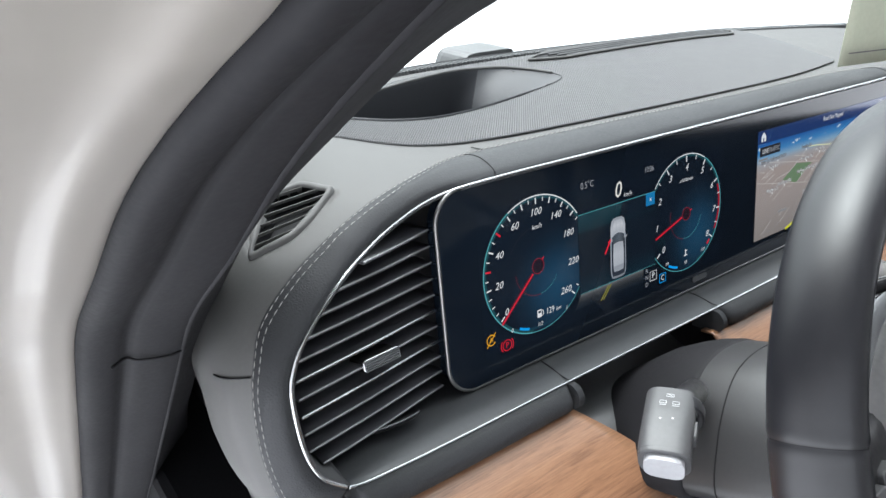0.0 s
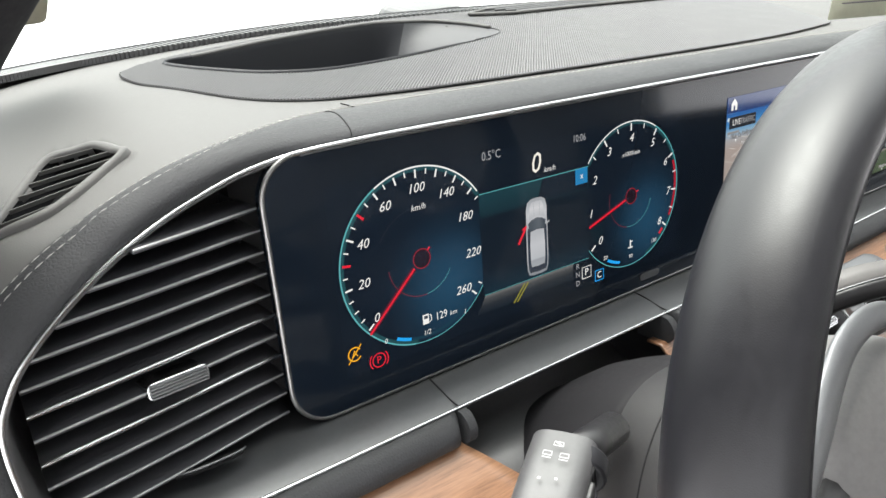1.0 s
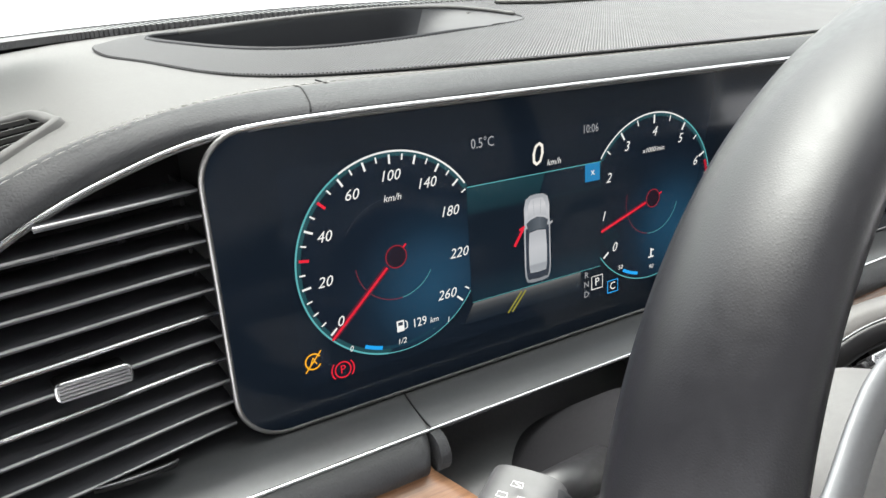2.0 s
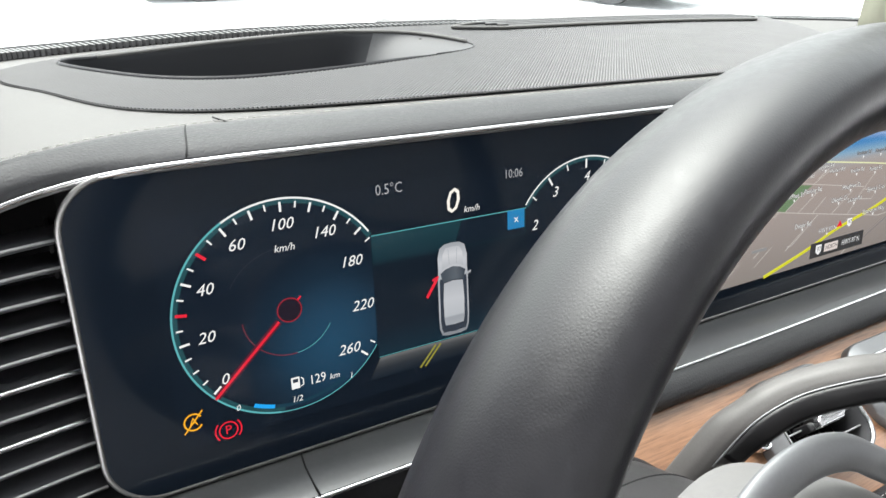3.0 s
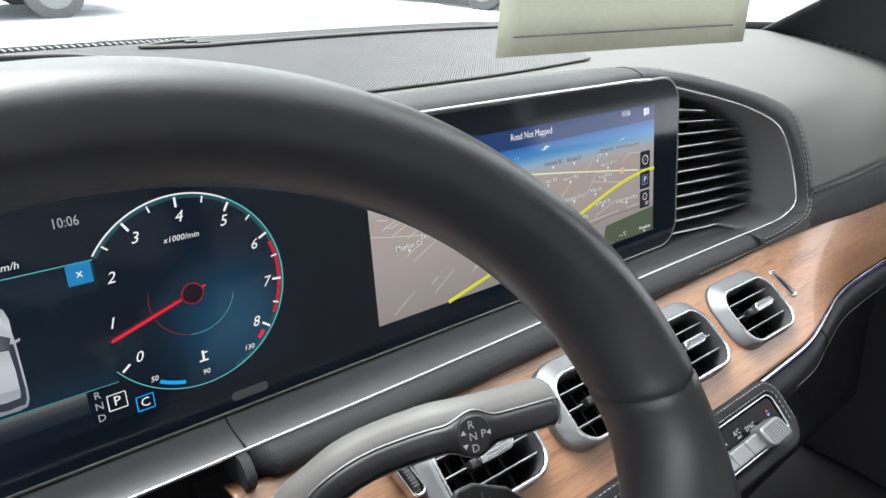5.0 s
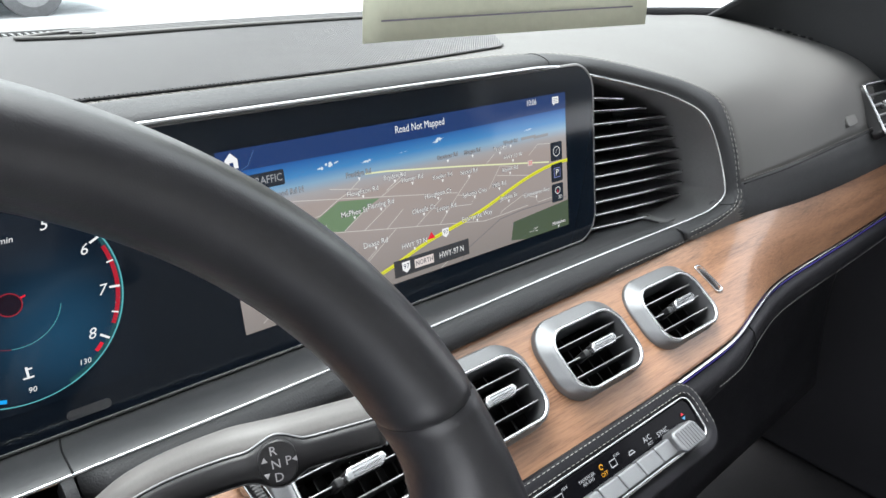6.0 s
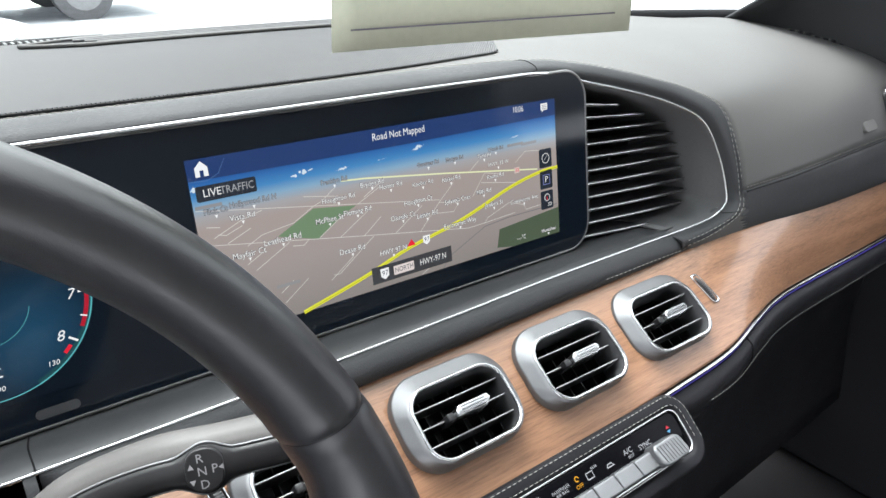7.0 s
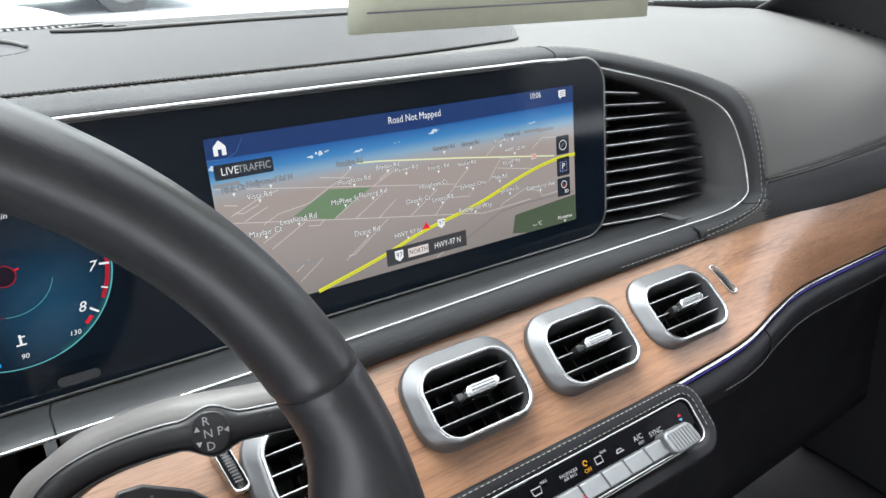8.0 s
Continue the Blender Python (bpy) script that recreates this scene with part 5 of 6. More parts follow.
# ---- passenger side demister ----
end_demister = thing("demister_vent", "row of dark demister slots in the grey dash end", "air vent", at=(.8, .07, .12))
for k in range(7):
    c = on_skin(.890 - .0056 * k, .079 + .009 * k, .001)
    part("slot", lift(slab(rounded(.010, .0045, .001), -.0012, .003), frame_at(c, (.96, -.1, -.2), (0, 1, .25))), M_DARK, end_demister, smooth=False)
    part("web", lift(slab(rounded(.011, .0030, .001), -.0020, .003), frame_at(c + Vector((0, .0052, .001)), (.96, -.1, -.2), (0, 1, .25))), M_TOP, end_demister, smooth=False)

# ---- passenger side vent ----
side_vent = thing("air_vent", "chrome framed air vent at the passenger door", "air vent", "end air vents", at=(.88, -.02, .0))
PV = frame_at((.8650, -.0392, .0265), (.120, .008, -.004), (0, .032, .061))
outline = [(x, z) for x, z in rounded(.119, .069, .010, 8)]
part("frame", tube([PV(x, -.002, z) for x, z in outline], .0019, True, seg=10), M_CHROME, side_vent, "thin chrome frame")
part("collar", loft([[PV(x * k, y, z * k) for x, z in outline] for k, y in ((1.0, .012), (1.0, -.002), (.965, -.0015), (.955, .008))], False, True), M_BLACK, side_vent, "black collar")
part("duct", lift(slab(rounded(.115, .065, .008), .008, .011), PV), M_DARK, side_vent, "black duct", smooth=False)
for k in range(4):
    z = .020 - .0135 * k
    part("slat", lift(box((-.054, -.0015, z - .0016), (.046, .009, z + .0012)), PV), M_SLAT, side_vent, bevel=.0006)
part("slide_tab", lift(slab([(-.012, -.005), (.010, -.005), (.014, 0), (.010, .005), (-.010, .005)], -.007, .002), lambda x, y, z: PV(x - .012, y, z + .0035)), M_CHROME, side_vent, "chrome sliding tab", bevel=.0012)
part("thumb_wheel", lift(slab(rounded(.006, .014, .0025), -.004, .002), lambda x, y, z: PV(x + .050, y, z - .022)), M_SILVER, side_vent, "ribbed thumb wheel", bevel=.001)
badge = thing("airbag_badge", "small grey embossed badge on the leather", "badge", at=(.745, -.045, .02))
part("plate", lift(slab(rounded(.034, .013, .005), -.0012, .006), frame_at((.745, -.0425, .0255), (1, .08, -.01), (0, .45, 1))), M_TOP, badge, "grey plate", bevel=.0012)


# ---- steering wheel ----
SW = frame_at((-.195, -.245, 0), (1, .024, 0), (0, math.sin(radians(15)), math.cos(radians(15))))   # its plane; y runs away from the driver
wheel = thing("steering_wheel", "black leather steering wheel with satin silver spoke trim", "steering wheel", at=(-.195, -.245, 0))


def rim_arc(a0, a1, n, full=1.0, dip=.022, rest=False):
    """A length of the rim; its leather is drawn in at both ends."""
    rows = []
    for i in range(n + 1):
        u = i / n
        deg = a0 + (a1 - a0) * (2 * u * u if u < .5 else 1 - 2 * (1 - u) ** 2)
        a, end = radians(deg), min(deg - a0, a1 - deg)
        grip = full * (1 - dip * math.exp(-(end / .45) ** 2) + .012 * math.exp(-((end - 1.3) / .8) ** 2) * bool(dip))
        side = 180 - deg if deg > 90 else deg
        swell = max(0.0, min(1.0, (16 - side) / 16)) if rest else 0.0
        swell = .014 * swell * swell * (3 - 2 * swell)
        row = []
        for j in range(20):
            q = 2 * math.pi * j / 20
            r = .168 + .0135 * grip * math.cos(q) - swell * max(0.0, -math.cos(q)) ** 1.3
            row.append(SW(r * math.cos(a), .0215 * grip * math.sin(q), r * math.sin(a)))
        rows.append(row)
    return loft(rows, False, True)


part("rim", rim_arc(21.05, 163.95, 110), M_RIM, wheel, "smooth black leather rim")
part("grip", rim_arc(-45, 20.95, 60, 1.0, rest=True), M_RIM, wheel, "black leather grip")
part("grip", rim_arc(164.05, 225, 60, 1.0, rest=True), M_RIM, wheel, "black leather grip")
part("rim", rim_arc(225.05, 314.95, 70), M_RIM, wheel, "smooth black leather rim")
for a in (21, 164):
    part("seam", rim_arc(a - .16, a + .16, 2, .962, 0), M_DARK, wheel, "dark seam in the rim leather")
# hub cover, spokes, silver trim; the hub sits behind the rim's plane
HUB = [(-.066, .016), (-.058, .034), (-.036, .048), (-.013, .0535), (.010, .048), (.032, .034), (.042, .016), (.044, -.02), (.034, -.050), (.005, -.064), (-.030, -.064), (-.058, -.050), (-.068, -.02)]
hub = spline([(x, 0, z) for x, z in HUB], 72, True)
rows = [[SW(p.x * s, y, p.z * s) for p in hub] for s, y in ((1.0, .06), (1.03, .034), (1.0, .027), (.94, .021), (.75, .014), (.4, .0095), (.02, .008))]
part("hub_cover", loft(rows, False, True), M_HUB, wheel, "grey-black airbag cover")
ARC = [(.155, .004, .000), (.140, .006, .008), (.095, .014, .0245), (.058, .022, .038), (.036, .025, .0515), (.020, .0255, .0610), (0, .0255, .0645)]
arc_full = [(-x - .013 * (x < .12), y, z) for x, y, z in ARC] + [(x - .013, y, z) for x, y, z in reversed(ARC[:-1])]
trim_path = spline([SW(*p) for p in arc_full], 80)
part("hub_trim", tube(trim_path, .0058, seg=12, squash=.55, up=(0, -.8, .6)), M_SILVER, wheel, "satin silver band over hub and spokes")
for s in (-1, 1):
    pa = [SW(s * x, y, z) for x, y, z in ((.050, .030, -.006), (.09, .022, -.006), (.12, .014, -.010), (.155, .006, -.018))]
    part("spoke", tube(spline(pa, 14), .024, seg=16, squash=.4, up=(0, -1, .2)), M_BLACK, wheel, "glossy black spoke with controls")
    for k in range(3):
        part("spoke_button", lift(slab(rounded(.016, .012, .003), -.004, .004), lambda a, b, c, k=k, s=s: SW(a + s * (.085 + .020 * k), b + .012 - .003 * k, c - .008 - .003 * k)), M_SOFT, wheel, "black control button", bevel=.001)
    part("spoke", tube([SW(s * .030, .028, -.055), SW(s * .034, .02, -.10), SW(s * .036, .006, -.158)], .012, seg=12, squash=.5), M_SILVER, wheel, "satin silver lower spoke")
    pd = part("shift_paddle", slab([(s * x, z) for x, z in ((.088, .000), (.0955, .034), (.0985, .0375), (.106, .0368), (.120, .0290), (.134, .0140), (.137, .000))], .038, .041, SW), M_BLACK, wheel, "black shift paddle", bevel=.001)
    if s > 0:
        part("plus_mark", lift(box((-.0034, 0, -.0005), (.0034, .0003, .0005), box((-.0005, 0, -.0034), (.0005, .0003, .0034))), lambda x, y, z: SW(.1075 + x, .0373, .0295 + z)), M_SILVER, pd, "pale plus mark", smooth=False)

def spline_2d(pts, n):
    return [(p.x, p.y) for p in spline([(a, b, 0) for a, b in pts], n, True)]


# ---- steering column, stalk and selector ----
column = thing("steering_column", "matt black steering column shroud", "steering column", at=(-.195, -.15, -.1))
COL = [(-.096, -.06), (-.080, -.01), (-.050, .027), (-.020, .041), (.020, .041), (.050, .027), (.080, -.01), (.096, -.06), (.04, -.085), (-.04, -.085)]
cs = spline([(x, 0, z) for x, z in COL], 60, True)
rows = [[SW(p.x * s, y, p.z * k + dz) for p in cs] for s, k, y, dz in ((.05, .05, .05, -.01), (.67, .61, .052, -.01), (.765, .675, .058, -.009), (.81, .715, .075, -.007), (.83, .735, .110, -.006), (.836, .741, .150, -.005))]
part("shroud", loft(rows, False, True), M_SHROUD, column, "matt black shroud")
rows = [[SW(p.x * s, y, p.z * k + dz) for p in cs] for s, k, y, dz in ((.80, .71, .146, -.005), (.855, .757, .147, -.005), (.868, .768, .151, -.005), (.862, .762, .165, -.0055), (.84, .74, .18, -.007), (.80, .70, .20, -.010), (.75, .6, .26, -.03), (.7, .5, .34, -.05))]
part("gaiter", loft(rows, False, True), M_RUBBER, column, "black rubber gaiter behind the shroud")
part("seam", tube([SW(p.x * .834, .122, p.z * .739 - .0058) for p in cs], .0005, True, seg=6), M_DARK, column, "dark joint line")

stalk = thing("indicator_stalk", "grey-black indicator stalk with pale end button", "stalk", at=(-.27, -.13, -.02))
SP = [Vector(p) for p in ((-.310, -.1290, .0015), (-.313, -.1308, .0008), (-.325, -.138, -.002), (-.338, -.1455, -.0068), (-.346, -.1505, -.0108))]
UPV = Vector((-.45, -.30, .85))
part("lever", tube(spline(SP, 18), .0148, seg=32, squash=.76, up=UPV, square=.6), M_SOFT, stalk, "grey-black lever body", bevel=.0025)
part("end_ring", tube(spline([(-.344, -.1494, -.0100), (-.3485, -.1522, -.0122)], 6), .0146, seg=32, squash=.78, up=UPV, square=.62), M_SOFT, stalk, "grey ring round the end button", bevel=.003)
part("end_button", tube(spline([(-.345, -.150, -.0105), (-.350, -.1532, -.0130), (-.3515, -.1541, -.0137)], 6), .0112, seg=32, squash=.76, up=UPV, square=.6), M_PALE, stalk, "pale grey end button", bevel=.003)
part("neck", tube([(-.312, -.130, -.004), (-.285, -.120, -.012), (-.255, -.108, -.022)], .0090, seg=18, up=UPV), M_BLACK, stalk, "black neck")
dv = (SP[-1] - SP[1]).normalized()
vv = (UPV - dv * UPV.dot(dv)).normalized()
SF = frame_at(SP[2] + vv * .0123, dv.cross(vv), -dv)
rs = vv.cross(dv)   # towards the wheel
part("collar", tube([SP[0] + rs * .0075 - vv * .0020 + dv * a for a in (.011, .0095, .001)], .0122, seg=32, up=vv), M_RIM, stalk, "round black collar at the root", bevel=.0015)
SIDE = frame_at(SP[1] + rs * .0143, -dv, vv)
part("side_recess", lift(slab(rounded(.0125, .0125, .003), -.0012, .003), lambda x, y, z: SIDE(x - .0060, y, z)), M_DARK, stalk, "black recess in the side", bevel=.0005)
part("slider", lift(slab(rounded(.0135, .0105, .0025), -.0020, .003), lambda x, y, z: SIDE(x - .0195, y, z - .0005)), M_SOFT, stalk, "grey rotary slider in the side", bevel=.0008)
for x, z in ((0, .0090), (-.0036, .0035), (.0036, .0035)):
    k_ = .0021 if z > .005 else .0019
    part("symbol", lift(stroke([(x - k_, z - .0011), (x + k_, z - .0011), (x + k_ * .9, z + .0009), (x - k_ * .9, z + .0009), (x - k_, z - .0011)], .0004, .0008), SF), M_PALE, stalk, "pale printed symbol", smooth=False)
    part("symbol", lift(stroke([(x - k_, z - .0024), (x + k_, z - .0024)] if z < .005 else [(x - k_ * .6, z - .0006), (x + k_ * .5, z + .0006)], .0004, .0008), SF), M_PALE, stalk, "pale printed symbol", smooth=False)
for x, z in ((-.0028, -.0085), (.0040, -.0095)):
    part("symbol", lift(stroke([(x - .0006, z), (x + .0006, z)], .0011, .0008), SF), M_PALE, stalk, "pale printed dot", smooth=False)

selector = thing("gear_selector", "warm grey gear selector lever with black inlay behind the wheel", "gear selector", at=(-.09, -.14, -.02))
# upper front edge of the lever, from the column to its tip
SEL = spline([(-.142, -.108, -.040), (-.133, -.115, -.022), (-.122, -.1215, -.005), (-.110, -.127, .0055), (-.094, -.1335, .0125), (-.0745, -.147, .0195), (-.060, -.1545, .0207), (-.048, -.158, .0203), (-.0218, -.163, .0185), (-.0125, -.164, .0175)], 56)
frames = []
for i, p in enumerate(SEL):
    d = (SEL[min(i + 1, 55)] - SEL[max(i - 1, 0)]).normalized()
    w = Vector((0, .30, 1)) if d.x > .6 else Vector((-.6, .2, .9))
    w = (w - d * w.dot(d)).normalized()
    b = d.cross(w)
    frames.append((p, w, b if b.y > 0 else -b))
for _ in range(6):
    frames = [(p, (frames[max(i - 1, 0)][1] + w + frames[min(i + 1, 55)][1]).normalized(), (frames[max(i - 1, 0)][2] + b + frames[min(i + 1, 55)][2]).normalized()) for i, (p, w, b) in enumerate(frames)]
BODY = ((0, .0002), (-.0008, -.003), (-.001, -.006), (-.0008, -.009), (.0006, -.0122), (.007, -.0138), (.0135, -.0105), (.0165, -.003), (.0155, .0042), (.0105, .0078), (.0042, .0058), (.0012, .0025))
rows = []
for i, (p, w, b) in enumerate(frames):
    k = 1.0 if i < 53 else (.985, .93, .80)[i - 53]
    rows.append([p + b * (.007 + (q - .007) * k) + w * (-.004 + (h + .004) * k) for q, h in spline_2d(BODY, 36)])
part("lever", caps(loft(rows, False, True), rows), M_SELECT, selector, "warm grey satin lever")


def bulge(x):
    """Extra half height round the key pad."""
    f = max(0.0, 1 - abs(x + .0570) / .0115)
    return .0042 * f * f * (3 - 2 * f)


rows = [[p + b * q + w * (h + s * bulge(p.x)) for q, h, s in ((.001, -.0004, 1), (-.0022, -.0008, 1), (-.0030, -.003, 0), (-.0032, -.006, 0), (-.0030, -.0092, 0), (-.0020, -.0114, -1), (.001, -.0118, -1))] for p, w, b in frames[8:52]]
part("inlay", caps(loft(rows), rows), M_BLACK, selector, "black inlay")
edge_up = [p + b * -.0018 + w * (-.0002 + bulge(p.x)) for p, w, b in frames[6:52]]
edge_low = [p + b * -.0014 + w * (-.0118 - bulge(p.x)) for p, w, b in frames[6:52]]
tip_p, tip_w, tip_b = frames[52]
d_tip = (SEL[52] - SEL[48]).normalized()
tip = [tip_p + tip_b * -.0018 + tip_w * (-.006 + .0058 * math.cos(a)) + d_tip * .0016 * math.sin(a) for a in (math.pi * k / 8 for k in range(9))]
part("inlay_edge", tube(edge_up + tip[1:], .00055, seg=8), M_SILVER, selector, "chrome edge of the lever inlay")
part("inlay_edge", tube(edge_low, .00045, seg=6), M_SILVER, selector, "thin lower edge of the lever inlay")
ip = min(range(56), key=lambda k: abs(SEL[k].x + .0568))
pp, pw, pb = frames[ip]
SEp = frame_at(pp + pb * -.0034 + pw * -.006, SEL[ip + 2] - SEL[ip - 2], pw)
pad = part("key_pad", lift(slab(rounded(.0140, .0166, .0062), -.0010, .004), SEp), M_BLACK, selector, "black button pad", bevel=.0006)
for s_, x, z in (("R", -.0012, .0047), ("N", -.0008, -.0003), ("D", -.0004, -.0053), ("P", .0038, .0000)):
    text(s_, x, z, .0033, M_PALE, pad, y=-.0013, place=SEp)
for x, z, d in ((-.0048, .0022, 1), (-.0046, -.0040, -1)):
    part("arrow_mark", lift(slab([(x - .0011, z - .001 * d), (x + .0011, z - .001 * d), (x, z + .001 * d)], -.0013, -.0011), SEp), M_PALE, pad, smooth=False)
part("arrow_mark", lift(slab([(.0052, .0002), (.0070, .0013), (.0070, -.0009)], -.0013, -.0011), SEp), M_PALE, pad, smooth=False)

# ---- paper sheet ----
paper = thing("paper_sheet", "cream paper sheet with a ruled line, hanging from the roof", "paper", at=(.2, -.045, .157))
PP = frame_at((.1870, -.0530, .1586), (.1993, -.0513, -.0035), (-.02, -.1, 1))
bm = bmesh.new()
rows = [[PP(-.103 + .206 * i / 12 + .02 * j / 12, .002 * math.sin(i / 12 * 3.1) + .006 * (j / 12) ** 2, .30 * j / 12) for i in range(13)] for j in range(13)]
part("sheet", loft(rows), M_PAPER, paper, solid=.0003)
part("ruled_line", lift(box((-.092, -.0006, .0115), (.090, -.0003, .0125)), lambda x, y, z: PP(x + .001, y + .0015 * math.sin((x + .108) / .216 * 3.1), z + .002 * x)), M_INK, paper, "grey ruled line", smooth=False)

# ---- door aperture: pillar trim, seal and body ----
SEAL = [(.31, -.26), (.27, -.17), (.20, -.10), (.12, -.025), (.04, .05), (-.02, .105), (-.10, .155), (-.17, .200), (-.25, .240), (-.36, .285), (-.50, .335), (-.75, .40)]
seal = spline([(0, y, z) for y, z in SEAL], 60)


def side_rows(cols):
    """cols: (x, outward offset along the aperture's normal) pairs."""
    rows = []
    for i, p in enumerate(seal):
        d = (seal[min(i + 1, 59)] - seal[max(i - 1, 0)]).normalized()
        nr = Vector((0, d.z, -d.y))
        if nr.z < 0:
            nr = -nr
        up_ = max(0.0, min(1.0, (.04 - p.y) / .3))
        rows.append([Vector((x + (0.015 * up_ ** 3 * min(1.0, (-.552 - x) / .03) if x < -.552 else 0.0), 0, 0)) + p + nr * (o - .016 * up_ * max(0.0, min(1.3, (-.55 - x) / .05))) for x, o in cols])
    return rows


def world_bm(rows, **k):
    return loft([[T @ Vector(p) for p in r] for r in rows], **k)


# windscreen pillar: its door side runs inboard from the seal to this edge, then turns forward to the glass
EDGE = [(-.499, .33, -.24), (-.503, .29, -.15), (-.508, .23, -.07), (-.5225, .13, .0), (-.5200, .065, .070), (-.5111, .030, .111), (-.4978, -.006, .150), (-.478, -.055, .188), (-.447, -.108, .230), (-.41, -.20, .268), (-.38, -.34, .315), (-.35, -.62, .39)]
edge = spline(EDGE, 60)
rows = []
for i, r in enumerate(side_rows([(-.552, .0), (-.552, 1.0)])):
    nr = (r[1] - r[0]).normalized()
    a, b = r[0], edge[i]
    rows.append(spline([a, a.lerp(b, .3), a.lerp(b, .7), a.lerp(b, .96), b + nr * .005, b + nr * .02 + Vector((.004, 0, 0)), b + nr * .07 + Vector((.012, 0, 0))], 22))
setting("pillar_trim", world_bm(rows), M_RUBBER, "black windscreen pillar trim", "pillar", True, .003)
setting("door_seal", world_bm([spline(r, 18) for r in side_rows([(-.546, .006), (-.547, .0), (-.556, -.001), (-.572, .003), (-.578, .006), (-.584, .004), (-.594, .004), (-.600, .008), (-.602, .016)])]), M_RUBBER, "black rubber door seal", "door seal", True, .003)
setting("body_pillar", world_bm([spline(r, 40) for r in side_rows([(-.598, .014), (-.603, .010), (-.610, .0100), (-.617, .0106), (-.623, .0120), (-.629, .0126), (-.642, .0118), (-.67, .009), (-.70, .004), (-.74, .0), (-.80, .01), (-.82, .10)])]), M_PAINT, "white painted body pillar", "car body", True, .004)

joint = side_rows([(-.548, .0), (-.556, -.002), (-.572, .0015), (-.578, .005), (-.586, .0022)])[24]
setting("trim_joint", tube([T @ p for p in spline(joint, 16)], .0008, seg=6), M_DARK, "thin joint line across the black door seal", "trim", True)

# ---- cabin shell, windscreen ----
base_line = [(-.66, .12), (-.545, .205), (-.46, .250), (-.37, .290), (-.20, .338), (0, .35), (.20, .345), (.38, .338), (.50, .31), (.62, .275), (.72, .235), (.82, .19), (.95, .10)]
bl = spline([(x, y, 0) for x, y in base_line], 60)
rows = [[Vector((p.x, p.y + .02, 1.115)), Vector((p.x * .97 + .005, p.y * .55 - .12, 1.31)), Vector((p.x * .9 + .018, p.y * .3 - .40, 1.50))] for p in bl]
M_SCREEN = bpy.data.materials.new("windscreen_glass")
M_SCREEN.use_nodes = True
sn, sl = M_SCREEN.node_tree.nodes, M_SCREEN.node_tree.links
tr_, gl_, mx_ = sn.new("ShaderNodeBsdfTransparent"), sn.new("ShaderNodeBsdfGlossy"), sn.new("ShaderNodeMixShader")
tr_.inputs["Color"].default_value = (.70, .74, .72, 1)
gl_.inputs["Roughness"].default_value = .02
mx_.inputs["Fac"].default_value = .05
sl.new(tr_.outputs[0], mx_.inputs[1])
sl.new(gl_.outputs[0], mx_.inputs[2])
sl.new(mx_.outputs[0], sn["Material Output"].inputs["Surface"])
screen_glass = setting("windscreen", loft([spline(r, 8) for r in rows]), M_SCREEN, "clear laminated windscreen", "windscreen", True)
screen_glass.visible_shadow = False
setting("windscreen_seal", tube([Vector((p.x, p.y + .015, 1.122)) for p in bl], .009, seg=8, up=(0, 0, 1)), M_RUBBER, "black windscreen base seal", "seal", True)
ribs = bmesh.new()
fine = spline([(p.x, p.y, 0) for p in bl], 420)
for i, p in enumerate(fine[40:330]):
    d = (fine[i + 41] - p).normalized()
    n_ = Vector((-d.y, d.x, 0))
    q = Vector((p.x, p.y + .006, 1.1290))
    o = [q + d * a + n_ * b_ + Vector((0, 0, c_)) for a in (-.0012, .0012) for b_ in (-.0075, .006) for c_ in (-.0035 if b_ < 0 else -.001, .0012)]
    vs_ = [ribs.verts.new(k_) for k_ in o]
    for f_ in ((0, 1, 3, 2), (4, 6, 7, 5), (0, 4, 5, 1), (2, 3, 7, 6), (1, 5, 7, 3)):
        ribs.faces.new([vs_[k_] for k_ in f_])
setting("windscreen_gasket", ribs, M_SOFT, "ribbed dark gasket along the windscreen base", "seal")
setting("cowl", loft([[Vector((p.x, p.y + .012, 1.118)), Vector((p.x, p.y + .06, 1.10)), Vector((p.x, p.y + .22, 1.06))] for p in bl]), M_BLACK, "black cowl under the windscreen", "car body", True, .004)
# roof out of view: cuts overhead sky, its pale underside fills the cabin
setting("ceiling", box((-.62, -1.14, 1.50), (.98, -.30, 1.53)), M_FILL_LINER, "unseen grey roof lining, kept pale to bounce fill light", "ceiling")
setting("floor", box((-.62, -1.14, .36), (.98, .5, .40)), M_DARK, "dark carpeted cabin floor", "floor")
# added out of view: stops sky light from behind, returns soft fill
setting("wall_back", box((-.62, -1.14, .40), (.98, -1.10, 1.50)), M_BOUNCE, "unseen pale wall closing the cabin, added to bounce light forward", "wall")
bm = box((.965, -1.14, .40), (1.02, .12, 1.045))
setting("door_panel", bm, M_LOWER, "dark passenger door panel", "door", bevel=.01)
# added out of view: narrows the left opening and bounces light
setting("wall_left", box((-.66, -1.14, .40), (-.60, -.98, 1.50)), M_BOUNCE, "unseen pale wall added to narrow the light from the left", "door", bevel=.01)
# added out of view: holds back side light from the rear right
setting("wall_right", box((.92, -1.14, 1.05), (.98, -.80, 1.50)), M_FILL_LINER, "unseen grey wall added to block light from the right rear", "wall", bevel=.01)
setting("sill", box((-.70, -1.14, .36), (-.60, .30, .46)), M_PAINT, "white painted door sill", "car body", bevel=.01)
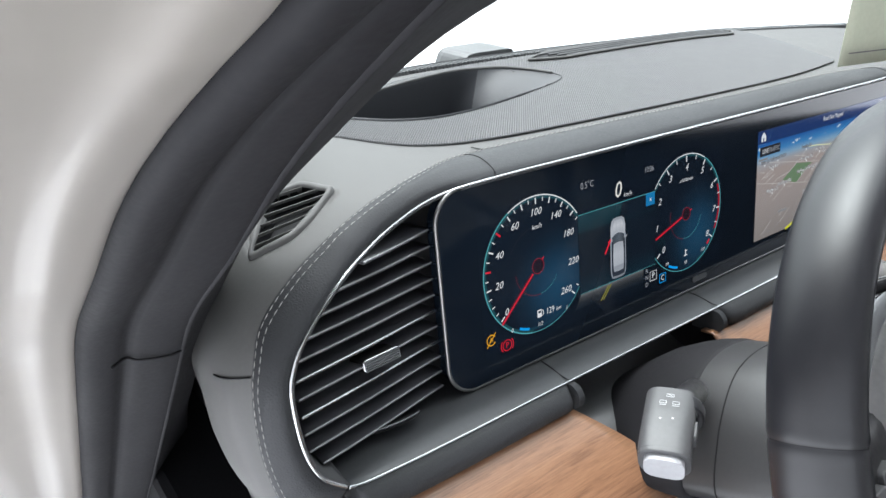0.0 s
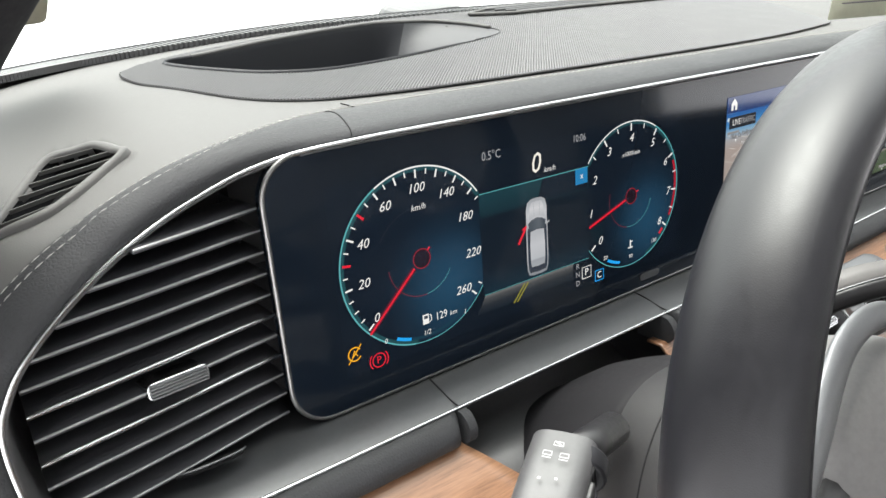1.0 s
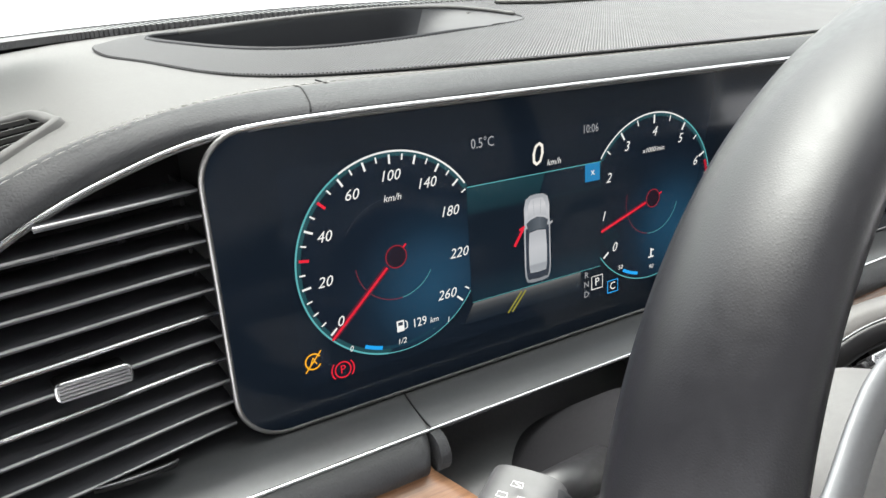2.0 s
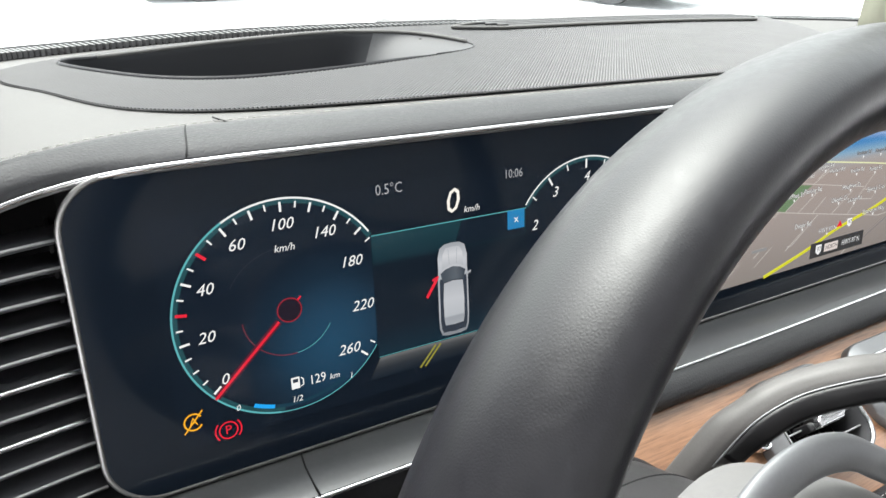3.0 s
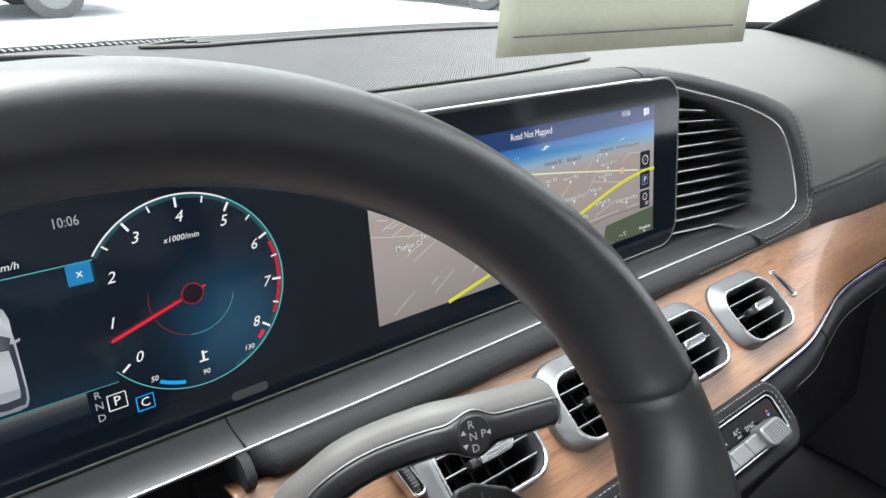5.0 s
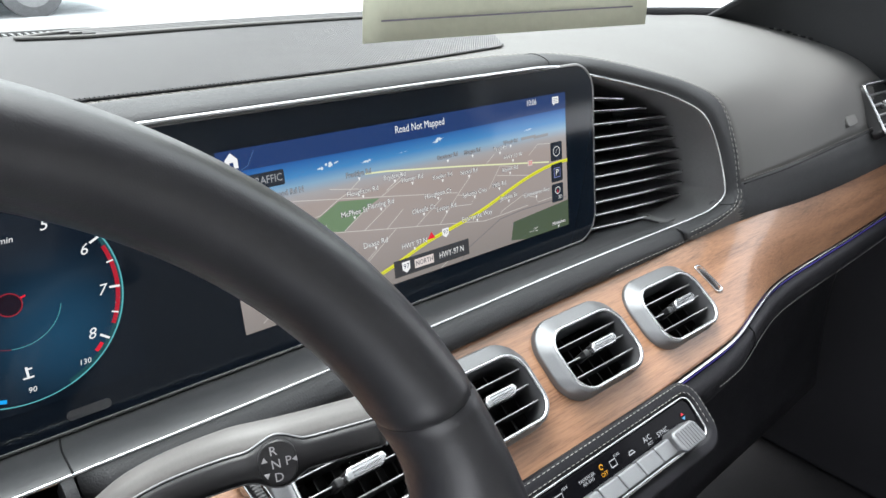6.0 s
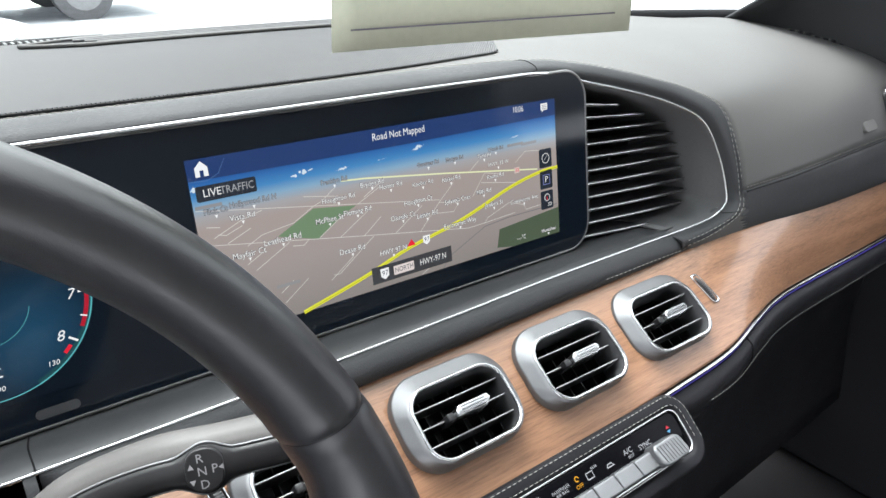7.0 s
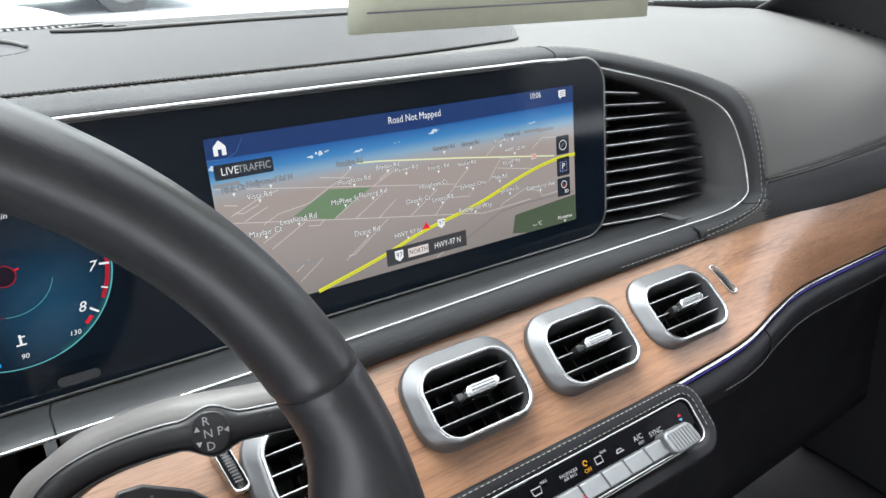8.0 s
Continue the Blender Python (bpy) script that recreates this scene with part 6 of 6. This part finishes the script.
rows = [[Vector((.80 + .04 * f, .25 - .62 * f, 1.09 + .42 * f)), Vector((.86 + .0 * f, .20 - .62 * f, 1.08 + .42 * f)), Vector((.945 - .07 * f, .02 - .55 * f, 1.02 + .47 * f)), Vector((.985 - .07 * f, .06 - .55 * f, 1.0 + .47 * f))] for f in (i / 16 for i in range(-3, 17))]
setting("passenger_pillar", loft([spline(r, 12) for r in rows]), M_LEATHER, "dark grey passenger pillar trim", "pillar", True, .004)
setting("firewall", box((-.60, .42, .40), (.95, .45, 1.08)), M_DARK, "dark bulkhead behind the dashboard", "wall")
setting("dash_core", box((-.48, .15, .86), (.90, .40, 1.02)), M_DARK, "black inner body of the dashboard", "dashboard base")
setting("lower_dash", box((-.55, .10, .62), (.93, .42, .86)), M_DARK, "black underside of the dashboard", "dashboard base", bevel=.01)

# ---- outdoors ----
g = bmesh.new()
rows = []
for i in range(61):
    rr = 0.0 if i == 0 else 1.2 * 1.14 ** (i)
    rows.append([Vector((.2 + rr * math.cos(a), rr * math.sin(a), (0.10 * noise.noise(Vector((rr * math.cos(a) * .35, rr * math.sin(a) * .35, 0))) if 3 < rr < 40 else 0))) for a in (2 * math.pi * j / 72 for j in range(72))])
setting("ground", loft(rows, False, True), M_SNOW, "snow-covered ground reaching the horizon", "ground", True)


def parked_car(label, paint, place):
    """A parked estate-bodied car, built along x, wheels on z = 0."""
    c = thing("parked_car", label, "car", "parked cars", turn=place)
    side = [(-2.3, .45), (-2.32, .75), (-2.2, .98), (-1.35, 1.08), (-.55, 1.62), (.2, 1.70), (1.5, 1.66), (2.1, 1.25), (2.28, 1.05), (2.32, .5), (2.2, .33), (-2.15, .33)]
    pr = spline([(x, 0, z) for x, z in side], 70, True)
    rows = []
    for s, k in ((-.80, .94), (-.92, .985), (-.95, 1.0), (.95, 1.0), (.92, .985), (.80, .94)):
        rows.append([Vector((p.x * (1 if abs(s) > .9 else .99), s * (1 - .16 * max(0, p.z - 1.05)), .33 + (p.z - .33) * k)) for p in pr])
    bm = loft(rows, False, True)
    caps(bm, rows)
    part("body", bm, paint, c, "painted body")
    for y in (-.955, .955):
        gl = slab([(-1.15, 1.10), (-.5, 1.52), (.25, 1.58), (1.35, 1.54), (1.75, 1.18), (1.7, 1.08)], 0, .02, lambda a, b, d, y=y: Vector((a, (y + (.02 - b if y < 0 else b - .02)) * (1 - .145 * max(0, d - 1.05)), d)))
        part("side_window", gl, M_GLASS, c, "dark side window", smooth=False)
        for x in (-1.42, 1.42):
            wh = part("wheel", tube([Vector((x, y * .80, .36)), Vector((x, y * 1.005, .36))], .36, seg=28), M_TYRE, c, "tyre with windscreen haze in its grey")
            part("rim", tube([Vector((x, y * .85, .36)), Vector((x, y * 1.012, .36))], .23, seg=24), M_ALLOY, wh, "grey alloy rim")
    for x in (-2.31, 2.30):
        for y in (-.7, .7):
            part("lamp", box((x - .03, y - .18, .72), (x + .03, y + .18, .86)), M_SILVER, c, "lamp", bevel=.02)
    return c


# tyre colour lifted to grey in place of the windscreen's haze
M_TYRE = material("hazed_tyre", (.09, .09, .095), .8, vary=.2, scale=20)
M_ALLOY = material("grey_alloy", (.2, .2, .205), .4, metal=.3, vary=.1, scale=20)
M_BLUE = material("blue_grey_paint", (.11, .15, .19), .3, coat=.5, vary=.06, scale=20)
M_GREY = material("mid_grey_paint", (.2, .205, .21), .3, coat=.5, vary=.06, scale=20)
parked_car("dark blue estate car parked on the snow", M_BLUE, pose(.45, 10.6, 0, 0, 0, 3))
parked_car("grey estate car parked on the snow", M_GREY, pose(8.6, 10.6, 0, 0, 0, -69))
parked_car("dark estate car parked far across the snow", M_GREY, pose(-7.5, 19.0, 0, 0, 0, 12))


def mound(x, y, r, h):
    rows = []
    for i in range(9):
        f = i / 8
        rows.append([Vector((x + r * f * math.cos(a) * (1 + .2 * noise.noise(Vector((math.cos(a) * 2, x, y)))), y + .5 * r * f * math.sin(a), .02 + h * (1 - f ** 2) * (1 + .3 * noise.noise(Vector((x + f * 3 * math.cos(a), y + f * 3 * math.sin(a), 1)))) - (.08 if i == 8 else 0))) for a in (2 * math.pi * k / 28 for k in range(28))])
    tagged(setting("snow_bank", loft(rows, False, True), M_SNOW, "bank of cleared snow on the ground", "snow bank", True), kind="structure")


for x, y, r, h in ((.1, 8.9, 1.2, .26), (4.6, 14.6, 1.5, .5), (6.4, 8.3, .9, .2), (-5.5, 13.5, 2.4, .5), (13.5, 12.0, 2.5, .6)):
    mound(x, y, r, h)
sticker = thing("windscreen_sticker", "tan printed paper sticker inside the windscreen corner", "sticker", turn=Matrix.Identity(4), at=(-.48, .21, 1.17))
ST = frame_at((-.4608, .1945, 1.198), (.93, .30, .02), (.10, -.52, .85))
M_TAN = material("tan_paper", (.34, .29, .22), .8, vary=.08, scale=300)
part("sheet", lift(slab(rounded(.080, .080, .004, 4), -.0006, .0), ST), M_TAN, sticker, smooth=False)
for z, x0, x1 in ((-.012, -.030, .028), (-.022, -.034, .034), (-.030, -.012, .026), (.004, -.03, .02), (.016, -.03, .03)):
    part("print_bar", lift(slab(rect(x0, z - .0012, x1, z + .0012), -.0009, -.0006), ST), M_INK, sticker, "grey printed bar", smooth=False)
cover = thing("wiper_cover", "dark grey moulded cover on the cowl behind the windscreen", "cover", turn=Matrix.Identity(4), at=(.023, .45, 1.07))
rows = [[Vector((.023 + sx * hw, .45 + y - .1 * sx * hw, 1.0 + z)) for sx, z in ((-1.15, .085), (-1, .107), (-.72, .1165), (0, .1185), (.8, .1195), (1, .116), (1.1, .105), (1.2, .085))] for hw, y in ((.041, -.012), (.044, .0), (.044, .035), (.040, .05))]
rows = [spline(r, 20) for r in rows]
bm = caps(loft(rows), rows)
part("cap", bm, M_SOFT, cover, smooth=False)
